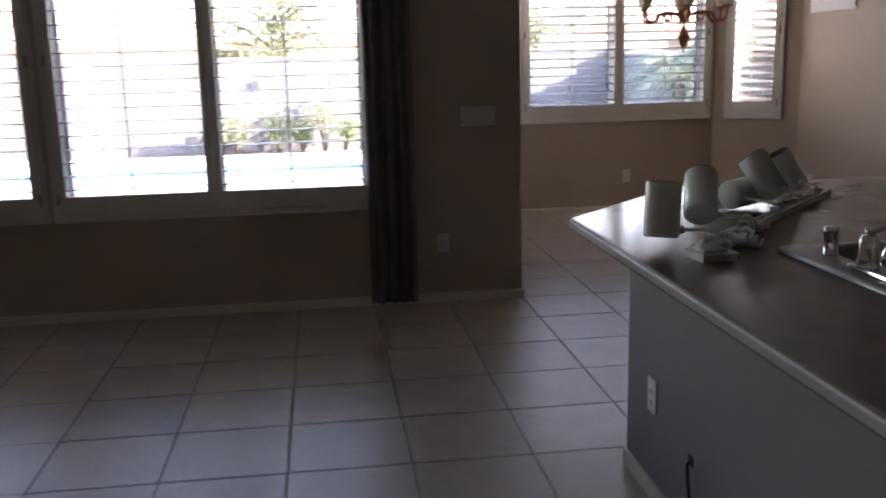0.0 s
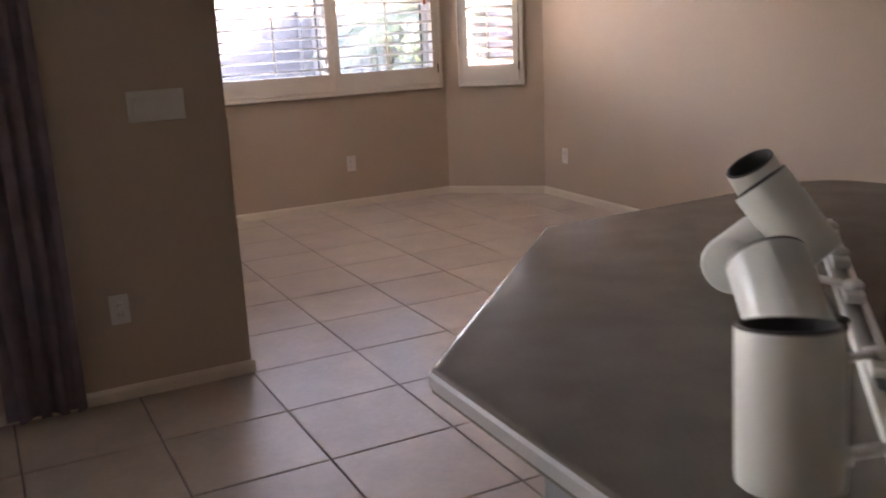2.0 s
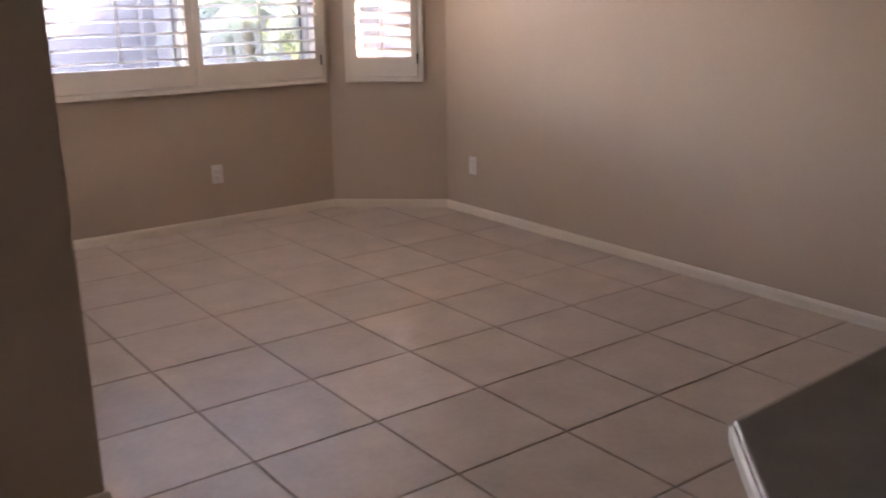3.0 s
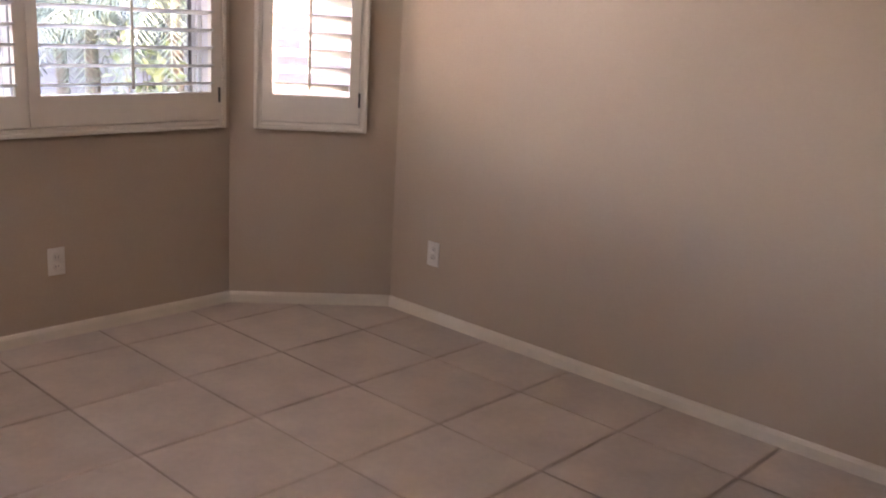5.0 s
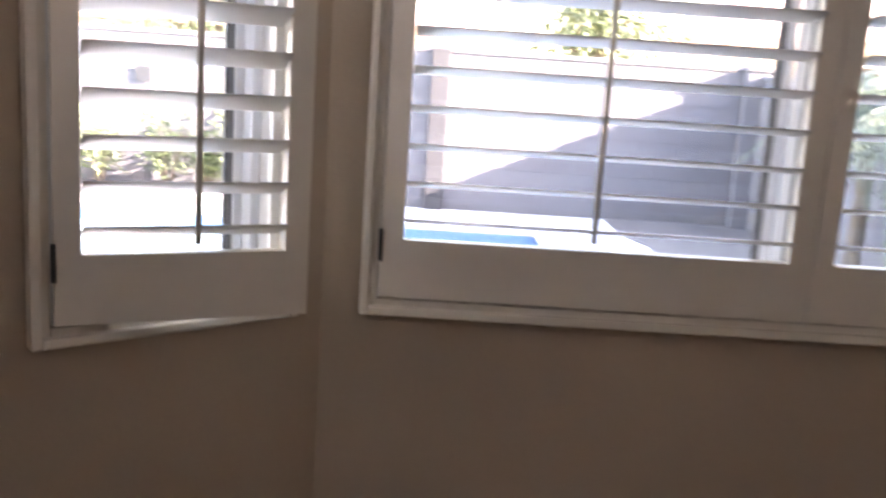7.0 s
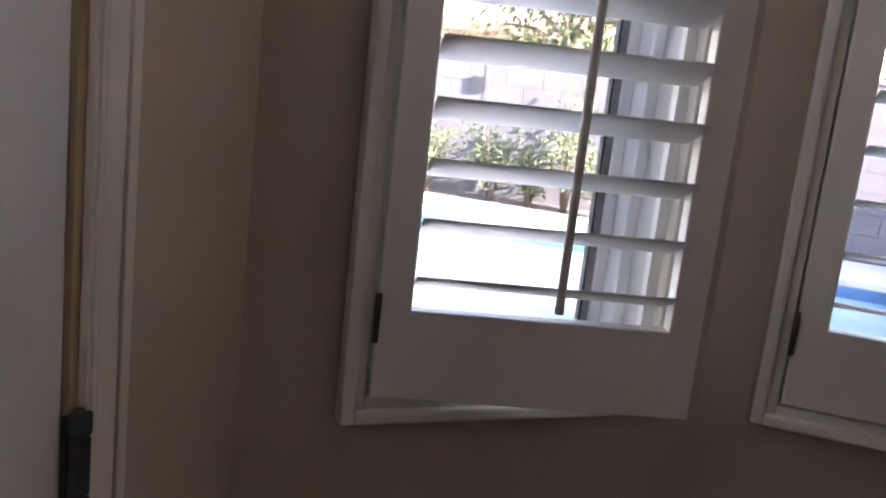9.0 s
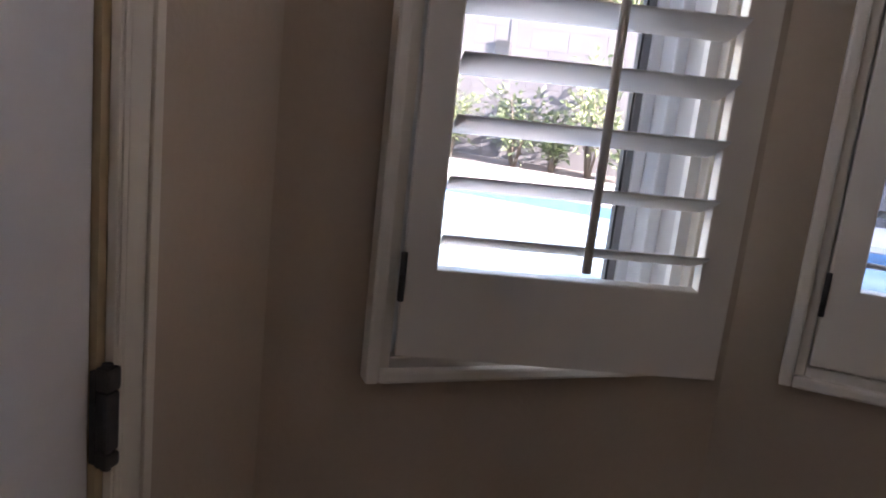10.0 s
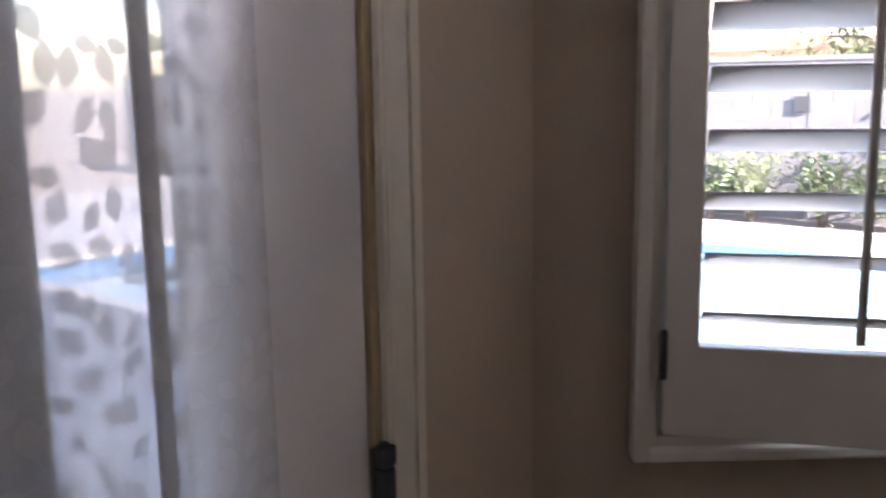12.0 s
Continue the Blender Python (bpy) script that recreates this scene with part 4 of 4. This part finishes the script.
# ---- garden ----
GZ = -0.15
bm = bmesh.new()
PX0, PX1, PY0, PY1 = -7.0, 1.82, 5.6, 10.3               # pool
far = 400.0
for a, b, c, d in ((-far, far, -far, PY0), (-far, far, PY1, far), (-far, PX0, PY0, PY1), (PX1, far, PY0, PY1)):
    vs = [bm.verts.new(p) for p in ((a, c, GZ - 0.02), (b, c, GZ - 0.02), (b, d, GZ - 0.02), (a, d, GZ - 0.02))]
    bm.faces.new(vs)
tagged(part("ground", bm, SOIL), "pale dry ground reaching to the horizon", "ground", kind="structure")
bm = bmesh.new()
box(bm, -12, -T - 0.001, WY + T + 0.001, PY0 - 0.301, GZ - 0.019, GZ + 0.004)
box(bm, -T, 2.5, 3.75, PY0 - 0.301, GZ - 0.019, GZ + 0.004)
box(bm, -12, PX0 - 0.301, PY0 - 0.30, PY1 + 0.30, GZ - 0.019, GZ + 0.004)
box(bm, -0.4, 2.1195, PY1 + 0.301, 11.48, GZ - 0.019, GZ + 0.004)
box(bm, -12, -0.4005, PY1 + 0.301, 10.72, GZ - 0.019, GZ + 0.004)
prism(bm, [(PX1 + 0.301, PY0 - 0.3), (2.5, PY0 - 0.3), (2.6, 7.5), (2.85, 9.9), (2.7, 10.45), (2.7, 11.48), (PX1 + 0.301, 11.48)], GZ - 0.019, GZ + 0.004)
tagged(part("pavement", bm, CONCRETE), "pale concrete pool deck", "deck", kind="structure")
pool = tagged(empty("pool"), "swimming pool with blue water and white coping", "pool", kind="structure")
bm = bmesh.new()
for a, b, c, d in ((PX0 - 0.3, PX1 + 0.3, PY0 - 0.3, PY0), (PX0 - 0.3, PX1 + 0.3, PY1, PY1 + 0.3), (PX0 - 0.3, PX0, PY0, PY1), (PX1, PX1 + 0.3, PY0, PY1)):
    box(bm, a, b, c, d, GZ - 0.03, GZ + 0.03, 0.012)
part("coping", bm, COPING, pool, "white pool coping")
bm = bmesh.new()
for a, b, c, d in ((PX0, PX1, PY0 - 0.001, PY0 + 0.01), (PX0, PX1, PY1 - 0.01, PY1 + 0.001), (PX0 - 0.001, PX0 + 0.01, PY0 + 0.01, PY1 - 0.01), (PX1 - 0.01, PX1 + 0.001, PY0 + 0.01, PY1 - 0.01)):
    box(bm, a, b, c, d, GZ - 0.22, GZ - 0.031)
part("tile_band", bm, POOLT, pool, "blue waterline tiles")
bm = bmesh.new()
box(bm, PX0 - 0.02, PX1 + 0.02, PY0 - 0.02, PY1 + 0.02, GZ - 1.5, GZ - 1.45)
part("basin", bm, POOLP, pool)
bm = bmesh.new()
vs = [bm.verts.new(p) for p in ((PX0, PY0, GZ - 0.13), (PX1, PY0, GZ - 0.13), (PX1, PY1, GZ - 0.13), (PX0, PY1, GZ - 0.13))]
bm.faces.new(vs)
part("water", bm, WATER, pool, "blue pool water")

# block walls of the yard: courses of single blocks on a mortar core
YB, XS, WTOP, STOP = 11.5, 4.2, 1.515, 1.43
BL, BH = 0.40, 0.20


def block_mesh(name, lx, ly):
    bm = bmesh.new()
    box(bm, -lx / 2, lx / 2, -ly / 2, ly / 2, -BH / 2 + 0.0015, BH / 2 - 0.0015, 0.002)
    bmesh.ops.recalc_face_normals(bm, faces=bm.faces)
    data = bpy.data.meshes.new(name)
    bm.to_mesh(data)
    bm.free()
    data.materials.append(BLOCK)
    return data


def yard_wall(name, p, q, top, near, label):
    """A block wall from p to q; blocks inside the stretch near (along the wall) are pieces, the rest is joined."""
    m = wall_frame(p, q)
    length = math.hypot(q[0] - p[0], q[1] - p[1])
    bm = bmesh.new()
    box(bm, 0, length, 0.012, 0.138, GZ - 0.1, top - 0.004)
    box(bm, -0.02, length + 0.02, -0.015, 0.165, top, top + 0.05, 0.008)
    for u in [2.2 + 2.4 * i for i in range(int(length / 2.4) + 1)]:
        if u < length - 0.3:
            box(bm, u - 0.03, u + 0.03, -0.006, 0.0115, GZ - 0.05, top - 0.01, 0.004)
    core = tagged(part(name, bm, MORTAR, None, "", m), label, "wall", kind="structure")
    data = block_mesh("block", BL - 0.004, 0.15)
    rest = bmesh.new()
    rows = int((top - GZ) / BH)
    for r in range(rows):
        z = top - BH * (r + 0.5)
        u = BL * (0.5 if r % 2 else 1.0)
        while u < length - BL * 0.4:
            if near[0] < u < near[1]:
                shared("block", data, core, Matrix.Translation((u, 0.075, z)))
            else:
                box(rest, u - BL / 2 + 0.005, u + BL / 2 - 0.005, 0.0, 0.15, z - BH / 2 + 0.005, z + BH / 2 - 0.005)
            u += BL
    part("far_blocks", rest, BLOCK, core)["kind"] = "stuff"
    return core


yard_wall("wall_yard_back", (-14.0, YB), (XS, YB), WTOP, (9.9, 17.6), "pale painted block garden wall")
yard_wall("wall_yard_side", (XS, YB), (XS, 3.9), STOP, (0.0, 8.0), "pale block garden wall in shade")
bm = bmesh.new()
box(bm, XS - 0.16, XS + 0.20, YB - 0.16, YB + 0.20, GZ - 0.1, WTOP + 0.01, 0.01)
box(bm, XS - 0.18, XS + 0.22, YB - 0.18, YB + 0.22, WTOP + 0.01, WTOP + 0.055, 0.015)
tagged(part("wall_pillar", bm, BLOCK), "square block pillar at the corner of the garden wall", "pillar", kind="structure")
# pilaster with its shade put into the colour
bm = bmesh.new()
box(bm, 0.73, 0.93, YB - 0.10, YB - 0.016, GZ - 0.1, WTOP + 0.04, 0.01)
tagged(part("wall_pillar", bm, PILASTER_SHADE), "slim pilaster on the garden wall, coloured dark for its shade", "pillar", kind="structure")
bm = bmesh.new()
box(bm, -2.37, -2.21, YB - 0.03, YB - 0.016, 1.01, 1.17, 0.006)
tagged(part("wall_box", bm, GASKET), "small dark box fixed to the garden wall", "wall box")
bm = bmesh.new()
prism(bm, [(2.52, 3.8), (XS - 0.002, 3.9), (XS - 0.002, YB - 0.002), (2.703, YB - 0.002), (2.703, 10.45), (2.855, 9.9), (2.605, 7.5)], GZ - 0.019, GZ + 0.012)
box(bm, -12.0, -0.505, 10.825, YB - 0.002, GZ - 0.019, GZ + 0.085)
curb = bmesh.new()
box(curb, -12.0, -0.405, 10.725, 10.823, GZ - 0.019, GZ + 0.115, 0.012)
box(curb, -0.503, -0.405, 10.8235, YB - 0.016, GZ - 0.019, GZ + 0.115, 0.012)
tagged(part("bed_curb", curb, COPING), "pale concrete curb of the raised garden bed", "curb", kind="structure")
tagged(part("gravel_bed", bm, GRAVEL), "brown gravel bed along the garden wall", "gravel", kind="stuff")


def leaves(points, ways, length, width, bend=0.15):
    """One mesh of many folded leaf blades."""
    verts, faces = [], []
    for p, d in zip(points, ways):
        d = d.normalized()
        side = d.cross(Vector((random.uniform(-1, 1), random.uniform(-1, 1), 1.3))).normalized()
        up = side.cross(d)
        ln, wd = length * random.uniform(0.6, 1.25), width * random.uniform(0.7, 1.2)
        b = len(verts)
        verts += [p, p + d * ln * 0.45 + side * wd * 0.5 + up * ln * bend * 0.5, p + d * ln - up * ln * bend, p + d * ln * 0.45 - side * wd * 0.5 + up * ln * bend * 0.5, p + d * ln * 0.5]
        faces += [(b, b + 1, b + 4), (b + 1, b + 2, b + 4), (b + 2, b + 3, b + 4), (b + 3, b, b + 4)]
    return verts, faces


def leaf_part_of(name, verts, faces, mat, parent, label=""):
    data = bpy.data.meshes.new(name)
    data.from_pydata([tuple(v) for v in verts], [], faces)
    data.materials.append(mat)
    ob = new(name, data)
    ob.parent = parent
    if label:
        ob["label"] = label
    return ob


def shrub(x, y, rad, high, mat, label, z=GZ, count=560, leaf=0.09):
    root = tagged(empty("shrub", Matrix.Translation((x, y, z))), label, "shrub", group="garden shrubs")
    bm = bmesh.new()
    tips = []
    for i in range(9):
        a = random.uniform(0, 6.28)
        r = rad * random.uniform(0.25, 0.85)
        t = Vector((r * math.cos(a), r * math.sin(a), high * random.uniform(0.55, 1.0)))
        tube(bm, [(0.02 * math.cos(a), 0.02 * math.sin(a), 0), t * 0.5 + Vector((0, 0, high * 0.1)), t], [0.014, 0.009, 0.003], 6)
        tips.append(t)
    part("stems", bm, TRUNK, root)
    pts, ways = [], []
    for _ in range(count):
        t = random.choice(tips) * random.uniform(0.45, 1.05)
        o = Vector((random.gauss(0, 1), random.gauss(0, 1), random.gauss(0, 0.8))) * rad * 0.22
        p = t + o
        p.z = max(p.z, 0.03)
        pts.append(p), ways.append(o + Vector((random.uniform(-0.1, 0.1), random.uniform(-0.1, 0.1), 0.05)))
    leaf_part_of("foliage", *leaves(pts, ways, leaf, leaf * 0.42), mat, root)
    return root


def palm(x, y, trunk, spread, mat, label, fronds=26, seed=1):
    rng = random.Random(seed)
    root = tagged(empty("palm", Matrix.Translation((x, y, GZ))), label, "palm", group="garden palms")
    bm = bmesh.new()
    pts = [(0.03 * math.sin(3 * s), 0.02 * s, trunk * s) for s in (i / 14 for i in range(15))]
    tube(bm, pts, [0.062 - 0.014 * i / 14 + (0.009 if i % 2 else 0) for i in range(15)], 12)
    part("trunk", bm, TRUNK, root)
    top = Vector((0.0, 0.02, trunk))
    for i in range(fronds):
        a = 2.4 * i + rng.uniform(-0.2, 0.2)
        rise = rng.uniform(0.15, 1.5)
        sag = rng.uniform(0.55, 1.40)
        ln = spread * rng.uniform(0.6, 1.1)
        spine = []
        for j in range(15):
            s = j / 14
            r = ln * s * math.cos(rise * (1 - 0.4 * s))
            z = ln * (math.sin(rise) * s - sag * s * s)
            spine.append(top + Vector((r * math.cos(a), r * math.sin(a), z)))
        verts, faces = [], []
        bm = bmesh.new()
        tube(bm, spine, [0.010 - 0.0085 * j / 14 for j in range(15)], 5)
        frond = part("frond", bm, mat, root)
        for j in range(5, 56, 2):
            f = j / 4
            k = min(int(f), 13)
            p = spine[k].lerp(spine[k + 1], f - k)
            way = (spine[k + 1] - spine[k]).normalized()
            side = way.cross(Vector((0, 0, 1))).normalized()
            lf = 0.21 * math.sin(math.pi * (0.12 + 0.86 * j / 57)) * rng.uniform(0.85, 1.1)
            for s in (-1, 1):
                d = (way * 0.55 + side * s + Vector((0, 0, -0.45 + rng.uniform(-0.15, 0.15)))).normalized()
                b = len(verts)
                wv = way * 0.0068
                verts += [p - wv, p + wv, p + d * lf * 0.55 + wv * 0.9 + Vector((0, 0, -0.01)), p + d * lf + Vector((0, 0, -0.12 * lf)), p + d * lf * 0.55 - wv * 0.9 + Vector((0, 0, -0.01))]
                faces += [(b, b + 1, b + 2, b + 4), (b + 4, b + 2, b + 3)]
        leaf_part_of("leaflets", verts, faces, mat, frond)
    return root


def tree(x, y, high, rad, mat, label, seed=3, count=2600):
    rng = random.Random(seed)
    root = tagged(empty("tree", Matrix.Translation((x, y, GZ))), label, "tree", group="trees behind the wall")
    bm = bmesh.new()
    tube(bm, [(0, 0, 0), (0.05, 0.03, high * 0.3), (0.0, 0.08, high * 0.55), (0.05, 0.1, high * 0.8)], [0.14, 0.11, 0.08, 0.03], 10)
    ends = []
    for i in range(14):
        a, e = rng.uniform(0, 6.28), rng.uniform(0.1, 1.1)
        s = Vector((0, 0.05, high * rng.uniform(0.35, 0.7)))
        t = s + Vector((math.cos(a) * math.cos(e), math.sin(a) * math.cos(e), math.sin(e))) * rad * rng.uniform(0.7, 1.15)
        tube(bm, [s, s.lerp(t, 0.5) + Vector((0, 0, 0.1)), t], [0.05, 0.03, 0.008], 6)
        ends.append((s, t))
    part("trunk", bm, TRUNK, root)
    pts, ways = [], []
    for _ in range(count):
        s, t = rng.choice(ends)
        o = Vector((rng.gauss(0, 1), rng.gauss(0, 1), rng.gauss(0, 0.8))) * rad * 0.2
        pts.append(s.lerp(t, rng.uniform(0.45, 1.08)) + o), ways.append(o + Vector((0, 0, -0.1)))
    leaf_part_of("crown", *leaves(pts, ways, 0.15, 0.06), mat, root)
    return root


palm(3.55, 6.9, 1.40, 1.0, LEAFP, "feathery palm in the gravel bed", fronds=34, seed=2)
palm(3.95, 8.3, 1.35, 1.0, LEAFP, "small feathery palm in the gravel bed", fronds=30, seed=5)
palm(3.75, 6.0, 1.55, 1.15, LEAFP, "taller feathery palm by the side wall", fronds=34, seed=8)
for x, y, r, h, mt in ((-3.05, 11.1, 0.25, 0.60, LEAF), (-2.62, 11.1, 0.32, 0.75, LEAFY), (-1.92, 11.1, 0.34, 0.80, LEAF), (-1.52, 11.1, 0.22, 0.55, LEAF), (-1.14, 11.1, 0.42, 1.20, LEAFY), (-0.80, 11.05, 0.22, 0.6, LEAFY)):
    shrub(x, y, r, h, mt, "leafy yellow-green garden shrub by the wall" if mt is LEAFY else "leafy dark green garden shrub by the wall", z=GZ + 0.083)
shrub(3.40, 5.75, 0.26, 1.30, LEAFY, "yellow-green shrub beside the palm", leaf=0.15, count=210)
tree(3.1, 15.0, 3.3, 1.0, LEAF, "small leafy tree behind the garden wall", 3)
tree(-2.1, 14.8, 3.4, 1.4, LEAF, "leafy tree behind the garden wall", 4)


def house(x0, x1, y0, y1, high, label, mat_roof):
    root = tagged(empty("house", Matrix.Translation((0, 0, GZ))), label, "house", group="neighbouring houses")
    bm = bmesh.new()
    box(bm, x0, x1, y0, y1, 0, high)
    part("wall", bm, STUCCO, root)
    bm = bmesh.new()
    e, ridge = 0.6, high + 1.3
    lo = [bm.verts.new(p) for p in ((x0 - e, y0 - e, high - 0.02), (x1 + e, y0 - e, high - 0.02), (x1 + e, y1 + e, high - 0.02), (x0 - e, y1 + e, high - 0.02))]
    md = (y0 + y1) / 2
    hi = [bm.verts.new((x0 + 2.0, md, ridge)), bm.verts.new((x1 - 2.0, md, ridge))]
    for f in ((lo[0], lo[1], hi[1], hi[0]), (lo[1], lo[2], hi[1]), (lo[2], lo[3], hi[0], hi[1]), (lo[3], lo[0], hi[0]), (lo[3], lo[2], lo[1], lo[0])):
        bm.faces.new(f)
    part("roof", bm, mat_roof, root, "low tiled hip roof")
    bm = bmesh.new()
    box(bm, x0 - e - 0.02, x1 + e + 0.02, y0 - e - 0.05, y0 - e - 0.005, high - 0.18, high + 0.03, 0.01)
    part("fascia", bm, FASCIA, root, "brown fascia board")
    for u in (0.25, 0.7):
        c = x0 + (x1 - x0) * u
        bm = bmesh.new()
        for a, b, z0, z1 in ((c - 0.65, c - 0.58, 1.0, 2.1), (c + 0.58, c + 0.65, 1.0, 2.1), (c - 0.58, c + 0.58, 1.0, 1.07), (c - 0.58, c + 0.58, 2.03, 2.1)):
            box(bm, a, b, y0 - 0.05, y0 + 0.05, z0, z1)
        win = part("window", bm, VINYL, root)
        bm = bmesh.new()
        box(bm, c - 0.58, c + 0.58, y0 - 0.02, y0 - 0.005, 1.07, 2.03)
        part("pane", bm, SLOT, win, "dark window pane")
    return root


house(-14.0, 1.1, 19.0, 28.0, 2.15, "cream stucco house with a tiled roof beyond the wall", ROOFT)
house(6.2, 17.0, 20.0, 29.0, 2.45, "cream stucco house with a terracotta roof beyond the wall", ROOFT)

cover = tagged(empty("patio_cover"), "brown timber patio cover beyond the garden wall", "patio cover")
bm = bmesh.new()
box(bm, -4.75, -2.8, 16.93, 17.07, 1.78, 1.90, 0.01)
part("beam", bm, FASCIA, cover)
for px in (-4.65, -3.92, -2.9):
    bm = bmesh.new()
    box(bm, px - 0.05, px + 0.05, 16.95, 17.05, GZ - 0.02, 1.7795, 0.008)
    part("post", bm, FASCIA, cover)

# ---- floor tiles ----
TP, JT = 0.457, 0.0065


def tile_mesh(outline):
    """A tile with eased edges over the grout, from its outline."""
    c = Vector((sum(p[0] for p in outline) / len(outline), sum(p[1] for p in outline) / len(outline)))
    bm = bmesh.new()
    low = [bm.verts.new((x, y, -0.006)) for x, y in outline]
    mid = [bm.verts.new((x, y, -0.0016)) for x, y in outline]
    top = []
    for x, y in outline:
        d = (c - Vector((x, y))).normalized() * 0.0035
        top.append(bm.verts.new((x + d.x, y + d.y, 0.0)))
    n = len(outline)
    for i in range(n):
        j = (i + 1) % n
        bm.faces.new((low[i], low[j], mid[j], mid[i])), bm.faces.new((mid[i], mid[j], top[j], top[i]))
    bm.faces.new(top)
    data = bpy.data.meshes.new("tile")
    bm.to_mesh(data)
    bm.free()
    data.materials.append(TILE)
    return data


def clip(outline, a, b):
    """The part of a convex outline to the right of the line from a to b."""
    out = []
    side = lambda p: (b[0] - a[0]) * (p[1] - a[1]) - (b[1] - a[1]) * (p[0] - a[0])
    for i in range(len(outline)):
        p, q = outline[i - 1], outline[i]
        sp, sq = side(p), side(q)
        if (sp > 0) != (sq > 0):
            t = sp / (sp - sq)
            out.append((p[0] + (q[0] - p[0]) * t, p[1] + (q[1] - p[1]) * t))
        if sq <= 0:
            out.append(q)
    return out


g = JT / 2
square = tile_mesh([(g, g), (TP - g, g), (TP - g, TP - g), (g, TP - g)])
rest_v, rest_f = [], []
for i in range(-13, 7):
    for j in range(-15, 8):
        x, y = i * TP, j * TP
        quad = [(x + g, y + g), (x + TP - g, y + g), (x + TP - g, y + TP - g), (x + g, y + TP - g)]
        lines = [((LX, BY), (LX, 5)), ((RX, 5), (RX, BY)), ((RX, BY), (LX, BY))]
        if x + TP / 2 < 0:
            lines.append(((LX, WY), (0, WY)))
        else:
            lines += [(BAY_A, BAY_B), (BAY_B, BAY_C), (BAY_C, BAY_D)]
            if y > WY:
                lines.append(((0, WY), BAY_A))
        cut = quad
        for a, b in lines:
            cut = clip(cut, a, b) if cut else cut
        if len(cut) < 3:
            continue
        near_walk = -2.4 < x < 3.2 and y > -3.3
        if near_walk:
            whole = len(cut) == 4 and all(abs(p[0] - q[0]) + abs(p[1] - q[1]) < 1e-6 for p, q in zip(sorted(cut), sorted(quad)))
            data = square if whole else tile_mesh([(px - x, py - y) for px, py in cut])
            shared("tile", data, floor, Matrix.Translation((x, y, random.uniform(-0.0004, 0.0004))))
        else:
            b = len(rest_v)
            rest_v += [(px, py, 0.0) for px, py in cut]
            rest_f.append(tuple(range(b, b + len(cut))))
data = bpy.data.meshes.new("far_tiles")
data.from_pydata(rest_v, [], rest_f)
data.materials.append(TILE)
ft = new("far_tiles", data)
ft.parent = floor
ft["kind"] = "stuff"
